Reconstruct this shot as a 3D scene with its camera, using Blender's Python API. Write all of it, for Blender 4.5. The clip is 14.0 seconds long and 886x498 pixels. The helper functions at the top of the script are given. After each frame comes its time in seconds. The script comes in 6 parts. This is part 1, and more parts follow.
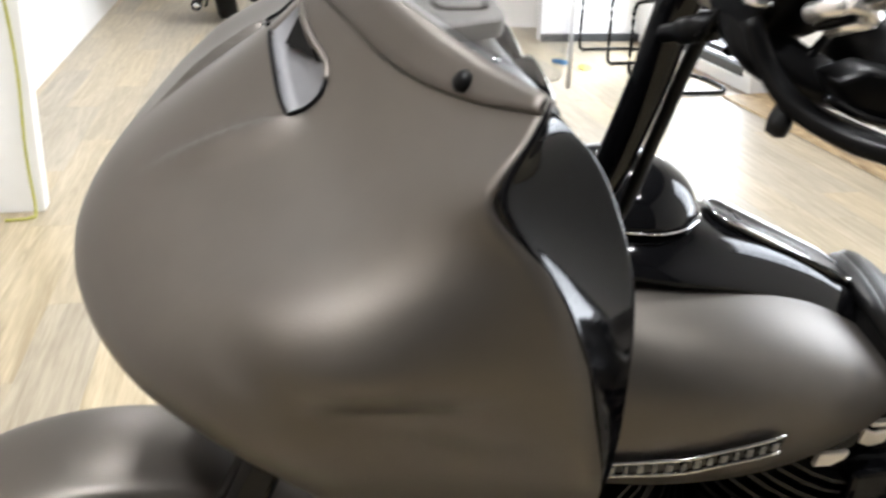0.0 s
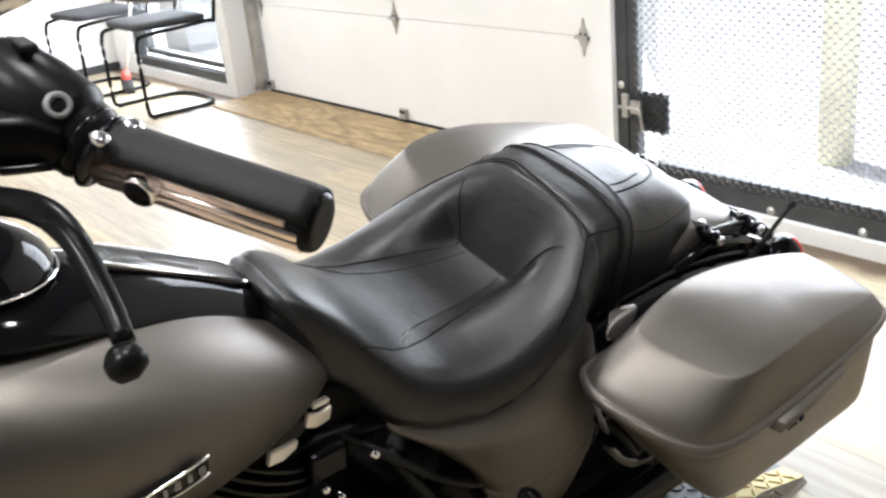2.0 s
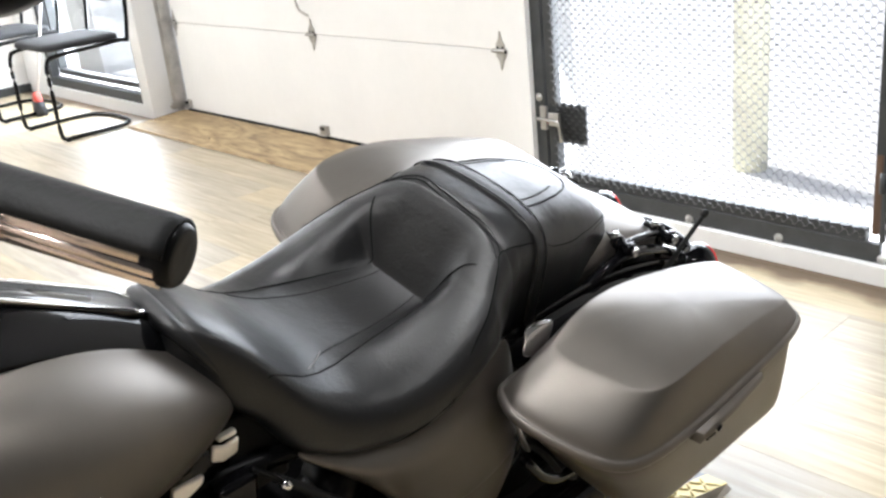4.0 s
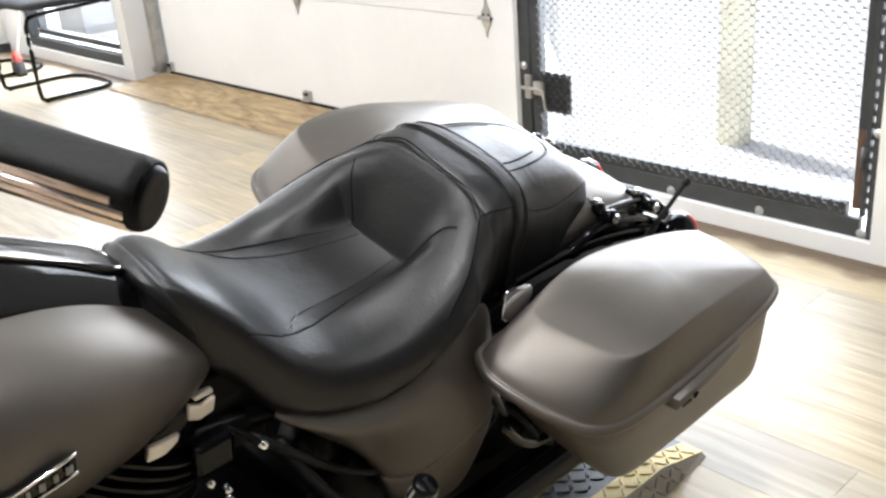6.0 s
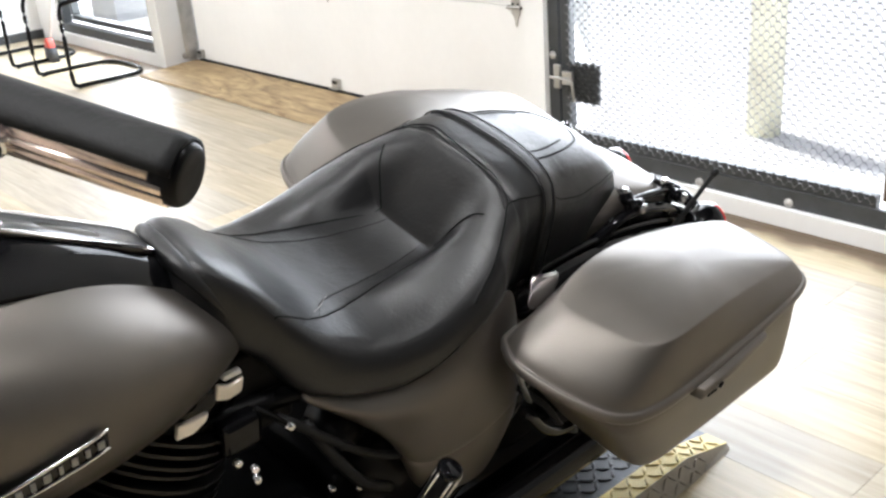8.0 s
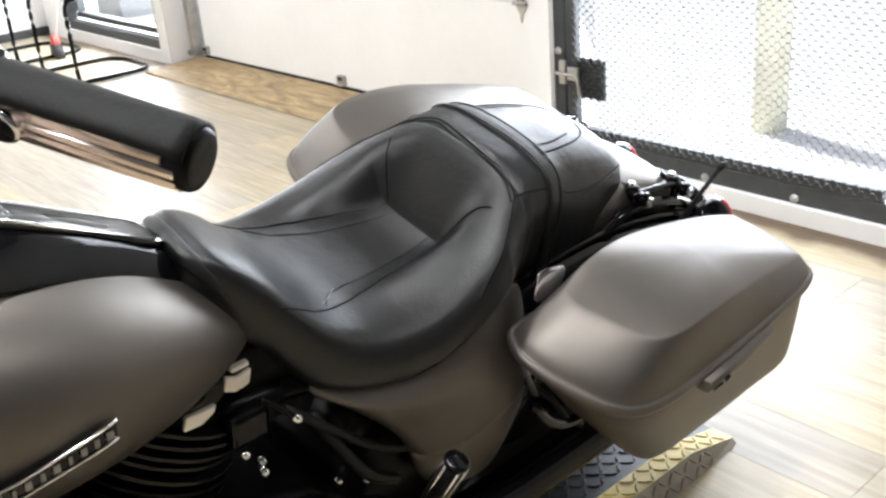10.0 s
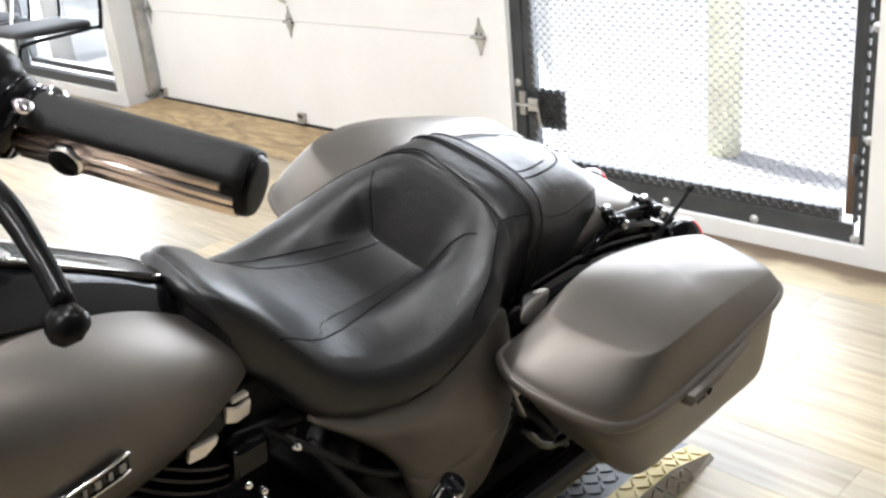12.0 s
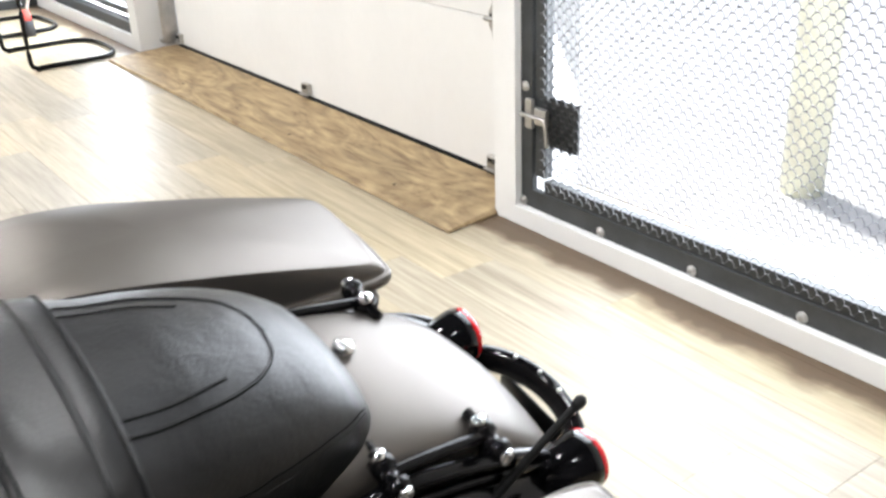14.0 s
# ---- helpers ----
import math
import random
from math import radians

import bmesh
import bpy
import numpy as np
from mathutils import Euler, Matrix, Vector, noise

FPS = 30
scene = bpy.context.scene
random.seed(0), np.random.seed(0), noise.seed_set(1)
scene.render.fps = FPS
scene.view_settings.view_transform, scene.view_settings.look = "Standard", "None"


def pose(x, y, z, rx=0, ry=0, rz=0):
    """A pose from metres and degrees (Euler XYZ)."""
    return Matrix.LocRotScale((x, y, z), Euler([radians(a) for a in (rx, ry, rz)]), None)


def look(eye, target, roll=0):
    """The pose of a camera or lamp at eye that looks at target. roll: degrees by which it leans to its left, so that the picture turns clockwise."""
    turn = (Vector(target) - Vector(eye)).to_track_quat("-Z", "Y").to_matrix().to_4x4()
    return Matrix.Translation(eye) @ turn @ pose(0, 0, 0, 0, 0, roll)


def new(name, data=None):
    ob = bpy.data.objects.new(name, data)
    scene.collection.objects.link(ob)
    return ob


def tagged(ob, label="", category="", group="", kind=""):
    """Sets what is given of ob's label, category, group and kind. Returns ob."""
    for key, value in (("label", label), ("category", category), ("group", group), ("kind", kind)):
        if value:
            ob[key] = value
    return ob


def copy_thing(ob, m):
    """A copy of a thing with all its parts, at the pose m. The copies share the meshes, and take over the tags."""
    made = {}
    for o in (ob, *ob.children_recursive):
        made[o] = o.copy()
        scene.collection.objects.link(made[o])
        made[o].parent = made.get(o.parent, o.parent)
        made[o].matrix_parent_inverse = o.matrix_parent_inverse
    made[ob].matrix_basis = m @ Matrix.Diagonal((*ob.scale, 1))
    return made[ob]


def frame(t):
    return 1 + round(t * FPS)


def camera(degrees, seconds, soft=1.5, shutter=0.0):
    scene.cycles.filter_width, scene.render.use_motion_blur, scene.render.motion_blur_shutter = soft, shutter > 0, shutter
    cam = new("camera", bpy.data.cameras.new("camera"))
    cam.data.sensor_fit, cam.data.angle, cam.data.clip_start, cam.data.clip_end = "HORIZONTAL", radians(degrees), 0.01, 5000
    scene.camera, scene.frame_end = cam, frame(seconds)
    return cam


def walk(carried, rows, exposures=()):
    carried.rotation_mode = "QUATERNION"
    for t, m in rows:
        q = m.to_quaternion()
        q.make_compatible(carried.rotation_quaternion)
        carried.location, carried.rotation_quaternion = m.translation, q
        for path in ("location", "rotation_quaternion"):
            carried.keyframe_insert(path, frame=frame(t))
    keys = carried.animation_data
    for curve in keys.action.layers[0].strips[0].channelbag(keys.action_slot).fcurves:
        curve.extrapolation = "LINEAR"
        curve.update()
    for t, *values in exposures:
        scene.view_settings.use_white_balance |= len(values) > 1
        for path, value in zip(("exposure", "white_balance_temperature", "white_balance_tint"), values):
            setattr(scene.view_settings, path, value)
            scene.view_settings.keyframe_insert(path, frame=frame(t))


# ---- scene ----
cam = camera(48.0, 14.0, 2.6, 0.2)
PATH = [
    (0, (2.586, -2.968, 1.303), (0.756, -2.621, 0.575), 1.5),
    (0.5, (2.611, -2.896, 1.34), (0.817, -2.305, 0.682), -4.0),
    (1, (2.614, -2.845, 1.332), (0.915, -2.051, 0.636), -5.1),
    (1.5, (2.629, -2.801, 1.321), (1.03, -1.828, 0.619), -5.5),
    (2, (2.639, -2.763, 1.306), (1.148, -1.651, 0.571), -5.8),
    (2.5, (2.64, -2.738, 1.296), (1.215, -1.541, 0.564), -5.9),
    (3, (2.634, -2.726, 1.298), (1.223, -1.505, 0.581), -6.2),
    (5.5, (2.631, -2.719, 1.293), (1.25, -1.481, 0.544), -5.0),
    (6, (2.632, -2.718, 1.285), (1.263, -1.486, 0.506), -4.7),
    (6.5, (2.633, -2.713, 1.277), (1.272, -1.493, 0.465), -4.8),
    (7, (2.635, -2.725, 1.28), (1.243, -1.534, 0.48), -4.2),
    (7.5, (2.637, -2.725, 1.285), (1.243, -1.53, 0.493), -4.5),
    (8, (2.638, -2.726, 1.283), (1.238, -1.538, 0.49), -4.6),
    (10.5, (2.639, -2.732, 1.278), (1.234, -1.552, 0.481), -4.7),
    (11, (2.641, -2.736, 1.284), (1.239, -1.547, 0.497), -4.3),
    (11.5, (2.639, -2.762, 1.287), (1.24, -1.554, 0.522), -3.1),
    (12, (2.635, -2.789, 1.286), (1.275, -1.524, 0.545), -5.6),
    (12.5, (2.606, -2.686, 1.271), (1.286, -1.411, 0.477), -6.0),
    (12.8, (2.586, -2.508, 1.266), (1.15, -1.323, 0.535), -2.8),
    (13, (2.555, -2.398, 1.266), (1.102, -1.26, 0.495), -2.4),
    (13.3, (2.484, -2.261, 1.25), (1.036, -1.155, 0.426), -3.0),
    (13.5, (2.392, -2.137, 1.231), (0.966, -1.008, 0.401), -0.6),
    (13.6, (2.366, -2.102, 1.239), (0.971, -0.963, 0.368), -0.0),
    (14, (2.296, -1.861, 1.236), (0.819, -0.801, 0.402), -2.3),
]
walk(cam, [(t, look(eye, target, roll)) for t, eye, target, roll in PATH], [(0.0, 0.0, 6100, 10)])

# ---- light ----
world = bpy.data.worlds.new("sky")
world.use_nodes = True
scene.world = world
wn = world.node_tree.nodes
sky = wn.new("ShaderNodeTexSky")
sky.sky_type, sky.sun_disc = "NISHITA", False
sky.sun_elevation, sky.sun_rotation = radians(68), radians(-75)
sky.air_density, sky.dust_density = 1.0, 2.0
wn["Background"].inputs[1].default_value = 0.15
world.node_tree.links.new(sky.outputs[0], wn["Background"].inputs[0])
sun = new("sun", bpy.data.lights.new("sun", "SUN"))
sun.data.energy, sun.data.angle, sun.data.color = 5.0, radians(3), (1.0, 0.97, 0.92)
sun.matrix_world = look((0, 0, 8), (1.64, -0.44, 3.8))


def area(name, eye, target, sx, sy, watts, color=(1, 1, 1)):
    ob = new(name, bpy.data.lights.new(name, "AREA"))
    ob.data.shape, ob.data.size, ob.data.size_y = "RECTANGLE", sx, sy
    ob.data.energy, ob.data.color = watts, color
    ob.matrix_world = look(eye, target)
    return ob


# daylight that comes in through the gate and the window
area("gate_daylight", (0.78, 0.22, 1.25), (1.9, -1.9, 0.3), 1.2, 2.1, 100, (0.96, 0.98, 1.0))
area("window_daylight", (-3.9, 0.16, 1.1), (-3.9, -3.0, 0.7), 1.3, 1.8, 165, (0.96, 0.98, 1.0))

# ---- materials ----
MATS = {}


def mat(name, color, rough=0.5, metal=0.0, vary=0.12, scale=6.0, bump=0.0, bscale=60.0, rvary=0.08, coat=0.0, emit=0.0, spec=0.5, stretch=(1, 1, 1), dark=None):
    """A painted, cast or grown surface: colour varied at two scales, roughness varied, fine relief."""
    if name in MATS:
        return MATS[name]
    m = bpy.data.materials.new(name)
    m.use_nodes = True
    nt = m.node_tree
    n, ln = nt.nodes, nt.links
    b = n["Principled BSDF"]
    co = n.new("ShaderNodeTexCoord")
    mp = n.new("ShaderNodeMapping")
    mp.inputs["Scale"].default_value = stretch
    ln.new(co.outputs["Object"], mp.inputs[0])
    n1, n2 = n.new("ShaderNodeTexNoise"), n.new("ShaderNodeTexNoise")
    for k, s in ((n1, scale), (n2, scale * 9)):
        k.inputs["Scale"].default_value = s
        k.inputs["Detail"].default_value = 5
        ln.new(mp.outputs[0], k.inputs["Vector"])
    mx = n.new("ShaderNodeMath")
    mx.operation = "MULTIPLY_ADD"
    mx.inputs[1].default_value = 0.35
    ln.new(n2.outputs[0], mx.inputs[0])
    ln.new(n1.outputs[0], mx.inputs[2])
    ramp = n.new("ShaderNodeValToRGB")
    lo = dark or [c * (1 - vary) for c in color]
    hi = [min(1, c * (1 + vary)) for c in color]
    ramp.color_ramp.elements[0].position, ramp.color_ramp.elements[1].position = 0.45, 0.9
    ramp.color_ramp.elements[0].color, ramp.color_ramp.elements[1].color = (*lo, 1), (*hi, 1)
    ln.new(mx.outputs[0], ramp.inputs[0])
    ln.new(ramp.outputs[0], b.inputs["Base Color"])
    rr = n.new("ShaderNodeMapRange")
    rr.inputs[3].default_value, rr.inputs[4].default_value = max(0.02, rough - rvary), min(1, rough + rvary)
    ln.new(n1.outputs[0], rr.inputs[0])
    ln.new(rr.outputs[0], b.inputs["Roughness"])
    b.inputs["Metallic"].default_value = metal
    b.inputs["Specular IOR Level"].default_value = spec
    b.inputs["Coat Weight"].default_value = coat
    b.inputs["Coat Roughness"].default_value = 0.06
    if bump:
        n3, bp = n.new("ShaderNodeTexNoise"), n.new("ShaderNodeBump")
        n3.inputs["Scale"].default_value = bscale
        n3.inputs["Detail"].default_value = 4
        ln.new(mp.outputs[0], n3.inputs["Vector"])
        ln.new(n3.outputs[0], bp.inputs["Height"])
        bp.inputs["Strength"].default_value = bump
        bp.inputs["Distance"].default_value = 0.004
        ln.new(bp.outputs[0], b.inputs["Normal"])
    if emit:
        b.inputs["Emission Color"].default_value = (*color, 1)
        b.inputs["Emission Strength"].default_value = emit
    MATS[name] = m
    return m


def wood(name, light, darkc, along=(0.9, 14, 14), rough=0.35, rings=0.0, wear=0.45, wearc=(0.17, 0.155, 0.135), wall_band=None):
    """Boards: grain drawn out along x, tone changed from board to board by Object Info's Random."""
    m = bpy.data.materials.new(name)
    m.use_nodes = True
    n, ln = m.node_tree.nodes, m.node_tree.links
    b = n["Principled BSDF"]
    co, oi = n.new("ShaderNodeTexCoord"), n.new("ShaderNodeObjectInfo")
    off = n.new("ShaderNodeVectorMath")
    off.operation = "MULTIPLY_ADD"
    sc = n.new("ShaderNodeCombineXYZ")
    for k in range(3):
        ln.new(oi.outputs["Random"], sc.inputs[k])
    ln.new(sc.outputs[0], off.inputs[0])
    off.inputs[1].default_value = (37, 53, 11)
    ln.new(co.outputs["Object"], off.inputs[2])
    mp = n.new("ShaderNodeMapping")
    mp.inputs["Scale"].default_value = along
    ln.new(off.outputs[0], mp.inputs[0])
    g1, g2 = n.new("ShaderNodeTexNoise"), n.new("ShaderNodeTexNoise")
    g1.inputs["Scale"].default_value, g1.inputs["Detail"].default_value, g1.inputs["Distortion"].default_value = 1.6, 6, 1.2 + rings
    g2.inputs["Scale"].default_value, g2.inputs["Detail"].default_value = 9, 6
    for g in (g1, g2):
        ln.new(mp.outputs[0], g.inputs["Vector"])
    add = n.new("ShaderNodeMath")
    add.operation = "MULTIPLY_ADD"
    add.inputs[1].default_value = 0.45
    ln.new(g2.outputs[0], add.inputs[0])
    ln.new(g1.outputs[0], add.inputs[2])
    ramp = n.new("ShaderNodeValToRGB")
    ramp.color_ramp.elements[0].position, ramp.color_ramp.elements[1].position = 0.5, 0.95
    ramp.color_ramp.elements[0].color, ramp.color_ramp.elements[1].color = (*darkc, 1), (*light, 1)
    ln.new(add.outputs[0], ramp.inputs[0])
    hs = n.new("ShaderNodeHueSaturation")
    vr, sr = n.new("ShaderNodeMapRange"), n.new("ShaderNodeMapRange")
    vr.inputs[3].default_value, vr.inputs[4].default_value = 0.84, 1.12
    sr.inputs[3].default_value, sr.inputs[4].default_value = 0.78, 1.12
    ln.new(oi.outputs["Random"], vr.inputs[0])
    ln.new(oi.outputs["Random"], sr.inputs[0])
    ln.new(vr.outputs[0], hs.inputs["Value"])
    ln.new(sr.outputs[0], hs.inputs["Saturation"])
    ln.new(ramp.outputs[0], hs.inputs["Color"])
    # scuffs and grey wear, wider than the grain
    sm, sr2, mixc = n.new("ShaderNodeTexNoise"), n.new("ShaderNodeMapRange"), n.new("ShaderNodeMix")
    sm.inputs["Scale"].default_value, sm.inputs["Detail"].default_value, sm.inputs["Distortion"].default_value = 3.2, 7, 1.6
    mp2 = n.new("ShaderNodeMapping")
    mp2.inputs["Scale"].default_value = (0.6, 1.5, 1.5)
    ln.new(off.outputs[0], mp2.inputs[0])
    ln.new(mp2.outputs[0], sm.inputs["Vector"])
    sr2.inputs[1].default_value, sr2.inputs[2].default_value, sr2.inputs[4].default_value = 0.5, 0.78, wear
    ln.new(sm.outputs[0], sr2.inputs[0])
    mixc.data_type = "RGBA"
    ln.new(sr2.outputs[0], mixc.inputs[0])
    ln.new(hs.outputs[0], mixc.inputs[6])
    mixc.inputs[7].default_value = (*wearc, 1)
    last = mixc.outputs[2]
    if wall_band:
        # a ragged brown band along the foot of the north wall
        gp, sx, dn, dm, dr, dmix = n.new("ShaderNodeNewGeometry"), n.new("ShaderNodeSeparateXYZ"), n.new("ShaderNodeTexNoise"), n.new("ShaderNodeMath"), n.new("ShaderNodeMapRange"), n.new("ShaderNodeMix")
        ln.new(gp.outputs["Position"], sx.inputs[0])
        ln.new(gp.outputs["Position"], dn.inputs["Vector"])
        dn.inputs["Scale"].default_value, dn.inputs["Detail"].default_value = 7, 6
        dm.operation = "MULTIPLY_ADD"
        dm.inputs[1].default_value = 0.16
        ln.new(dn.outputs[0], dm.inputs[0])
        ln.new(sx.outputs[1], dm.inputs[2])
        dr.inputs[1].default_value, dr.inputs[2].default_value, dr.inputs[4].default_value = -0.045, 0.015, 0.95
        ln.new(dm.outputs[0], dr.inputs[0])
        dmix.data_type = "RGBA"
        ln.new(dr.outputs[0], dmix.inputs[0])
        ln.new(last, dmix.inputs[6])
        dmix.inputs[7].default_value = (*wall_band, 1)
        last = dmix.outputs[2]
    ln.new(last, b.inputs["Base Color"])
    rr = n.new("ShaderNodeMapRange")
    rr.inputs[3].default_value, rr.inputs[4].default_value = rough - 0.07, rough + 0.1
    ln.new(g1.outputs[0], rr.inputs[0])
    ln.new(rr.outputs[0], b.inputs["Roughness"])
    bp = n.new("ShaderNodeBump")
    bp.inputs["Strength"].default_value, bp.inputs["Distance"].default_value = 0.12, 0.002
    ln.new(g2.outputs[0], bp.inputs["Height"])
    ln.new(bp.outputs[0], b.inputs["Normal"])
    return m


DENIM = mat("satin_grey_paint", (0.122, 0.110, 0.098), 0.43, 0.81, 0.08, 3, 0.03, 300, 0.04, spec=0.40)
GLOSS = mat("gloss_black_paint", (0.003, 0.003, 0.0035), 0.07, 0, 0.1, 4, 0, 60, 0.02, 0.0, spec=0.22)
BLACK = mat("satin_black_metal", (0.003, 0.003, 0.0032), 0.30, 0.0, 0.2, 8, 0.05, 120, spec=0.10)
RUBBER = mat("black_rubber", (0.005, 0.005, 0.005), 0.6, 0, 0.2, 12, 0.15, 220, spec=0.2)
LEATHER = mat("black_leather", (0.0025, 0.0025, 0.0027), 0.40, 0, 0.2, 10, 0.14, 260, 0.07, spec=0.47)


def soft_folds(m, scale, strength, distance):
    """Lays a wider, softer relief under a material's fine grain."""
    n, ln = m.node_tree.nodes, m.node_tree.links
    fine = next(k for k in n if k.type == "BUMP")
    co, no, bp = n.new("ShaderNodeTexCoord"), n.new("ShaderNodeTexNoise"), n.new("ShaderNodeBump")
    no.inputs["Scale"].default_value, no.inputs["Detail"].default_value, no.inputs["Distortion"].default_value = scale, 3, 0.8
    bp.inputs["Strength"].default_value, bp.inputs["Distance"].default_value = strength, distance
    ln.new(co.outputs["Object"], no.inputs["Vector"])
    ln.new(no.outputs[0], bp.inputs["Height"])
    ln.new(bp.outputs[0], fine.inputs["Normal"])


soft_folds(LEATHER, 26, 0.22, 0.005)
THREAD = mat("seat_piping", (0.002, 0.002, 0.002), 0.8, 0, 0.2, 30, 0.2, 500, spec=0.1)
STITCH = mat("seat_stitching", (0.022, 0.022, 0.022), 0.6, 0, 0.2, 30, spec=0.3)
CHROME = mat("chrome", (0.75, 0.75, 0.76), 0.08, 1.0, 0.03, 5, 0, 60, 0.02)
STEEL = mat("zinc_steel", (0.45, 0.44, 0.42), 0.38, 0.9, 0.2, 20, 0.1, 120)
RED = mat("red_lens", (0.55, 0.01, 0.012), 0.12, 0, 0.08, 20, 0, 60, 0.02, 0.5)
WHITE = mat("white_wall_paint", (0.80, 0.797, 0.785), 0.6, 0, 0.035, 2.2, 0.12, 90)
DOORWHITE = mat("white_door_enamel", (0.79, 0.787, 0.772), 0.42, 0, 0.03, 2.5, 0.1, 150)
FRAMEGREY = mat("dark_grey_steel_paint", (0.045, 0.048, 0.05), 0.5, 0.2, 0.25, 14, 0.15, 140)
MESH = mat("expanded_metal_paint", (0.09, 0.09, 0.09), 0.5, 0.3, 0.25, 20, 0.1, 140)
YELLOW = mat("yellow_tread_paint", (0.60, 0.47, 0.16), 0.45, 0.1, 0.15, 9, 0.1, 140)
TREADBLACK = mat("black_tread_paint", (0.035, 0.037, 0.04), 0.4, 0.2, 0.25, 9, 0.1, 140)
TREADBARE = mat("bare_tread_plate", (0.30, 0.28, 0.25), 0.42, 0.7, 0.2, 9, 0.1, 140)
CONCRETE = mat("pale_concrete", (0.60, 0.59, 0.57), 0.85, 0, 0.1, 1.4, 0.3, 40)
CLOTH = mat("white_cloth", (0.78, 0.76, 0.72), 0.9, 0, 0.06, 5, 0.3, 60)
FABRIC = mat("black_chair_fabric", (0.02, 0.021, 0.024), 0.8, 0, 0.2, 20, 0.4, 400)
BRONZE = mat("smoked_chrome", (0.80, 0.67, 0.60), 0.22, 1.0, 0.05, 9, 0, 60, 0.03)
OAK = wood("oak_floor_board", (0.495, 0.425, 0.30), (0.29, 0.235, 0.148), rough=0.40, wear=0.35, wearc=(0.27, 0.225, 0.16), wall_band=(0.10, 0.062, 0.032))
DARKWALL = mat("grey_wall_paint", (0.06, 0.06, 0.06), 0.7, 0, 0.1, 2, 0.1, 60)
PLY = wood("plywood_sheet", (0.47, 0.355, 0.20), (0.19, 0.125, 0.062), (1.0, 3.6, 3.6), 0.6, 4.0, 0.55, (0.10, 0.07, 0.04))


def glass(name, color, rough=0.02, gloss=0.05):
    """Clear sheet: what lies behind shows through its tint, with a mirror sheen that grows towards grazing."""
    m = bpy.data.materials.new(name)
    m.use_nodes = True
    n, ln = m.node_tree.nodes, m.node_tree.links
    g, t, mixn, lw = n.new("ShaderNodeBsdfGlossy"), n.new("ShaderNodeBsdfTransparent"), n.new("ShaderNodeMixShader"), n.new("ShaderNodeLayerWeight")
    g.inputs["Roughness"].default_value = rough
    t.inputs[0].default_value = (*color, 1)
    lw.inputs[0].default_value = 0.5
    pw, ma = n.new("ShaderNodeMath"), n.new("ShaderNodeMath")
    pw.operation, ma.operation = "POWER", "MULTIPLY_ADD"
    pw.inputs[1].default_value = 5.0
    ma.inputs[1].default_value, ma.inputs[2].default_value = 0.8, gloss
    ln.new(lw.outputs["Facing"], pw.inputs[0])
    ln.new(pw.outputs[0], ma.inputs[0])
    ln.new(ma.outputs[0], mixn.inputs[0])
    ln.new(t.outputs[0], mixn.inputs[1])
    ln.new(g.outputs[0], mixn.inputs[2])
    ln.new(mixn.outputs[0], n["Material Output"].inputs[0])
    n.remove(n["Principled BSDF"])
    return m


SMOKE = glass("smoked_windscreen", (0.80, 0.80, 0.80), 0.03, 0.09)


# ---- mesh tools ----
def part(name, bm, material, parent=None, label="", smooth=True, sub=0, bevel=0.0, solid=0.0, normals=True, at=None):
    """Links a bmesh as one mesh object, under a thing or a part; at: its own place under that."""
    if normals:
        bmesh.ops.recalc_face_normals(bm, faces=bm.faces)
    me = bpy.data.meshes.new(name)
    bm.to_mesh(me)
    bm.free()
    if smooth:
        me.polygons.foreach_set("use_smooth", [True] * len(me.polygons))
    me.materials.append(material)
    ob = new(name, me)
    ob.parent = parent
    if at is not None:
        ob.matrix_basis = at
    if solid:
        s = ob.modifiers.new("thickness", "SOLIDIFY")
        s.thickness, s.offset = solid, -1
    if bevel:
        b = ob.modifiers.new("edges", "BEVEL")
        b.width, b.segments, b.limit_method, b.angle_limit = bevel, 2, "ANGLE", radians(35)
        b.harden_normals = False
    if sub:
        s = ob.modifiers.new("round", "SUBSURF")
        s.levels = s.render_levels = sub
    if label:
        ob["label"] = label
    return ob


def thing(name, m, label, category, group="", kind=""):
    ob = new(name)
    ob.matrix_world = m
    return tagged(ob, label, category, group, kind)


def box(bm, cx, cy, cz, sx, sy, sz, m=None):
    """A box of sizes sx, sy, sz about a centre."""
    k = Matrix.Translation((cx, cy, cz)) @ Matrix.Diagonal((sx, sy, sz, 1))
    bmesh.ops.create_cube(bm, size=1, matrix=(m or Matrix()) @ k)
    return bm


def boxed(cx, cy, cz, sx, sy, sz, m=None):
    return box(bmesh.new(), cx, cy, cz, sx, sy, sz, m)


def loft(rings, closed=True, caps=True, bm=None):
    """A skin over rings of equally many points."""
    bm = bm or bmesh.new()
    rows = [[bm.verts.new(p) for p in r] for r in rings]
    n = len(rows[0])
    for a, b in zip(rows, rows[1:]):
        for i in range(n if closed else n - 1):
            j = (i + 1) % n
            bm.faces.new((a[i], a[j], b[j], b[i]))
    if caps and closed:
        bm.faces.new(rows[0][::-1])
        bm.faces.new(rows[-1])
    return bm


def smooth_path(pts, steps=6):
    """Catmull-Rom through points."""
    p = [Vector(q) for q in pts]
    p = [2 * p[0] - p[1], *p, 2 * p[-1] - p[-2]]
    out = []
    for i in range(1, len(p) - 2):
        a, b, c, d = p[i - 1 : i + 3]
        for k in range(steps):
            t = k / steps
            out.append(0.5 * (2 * b + (c - a) * t + (2 * a - 5 * b + 4 * c - d) * t * t + (3 * b - a - 3 * c + d) * t**3))
    return out + [p[-2]]


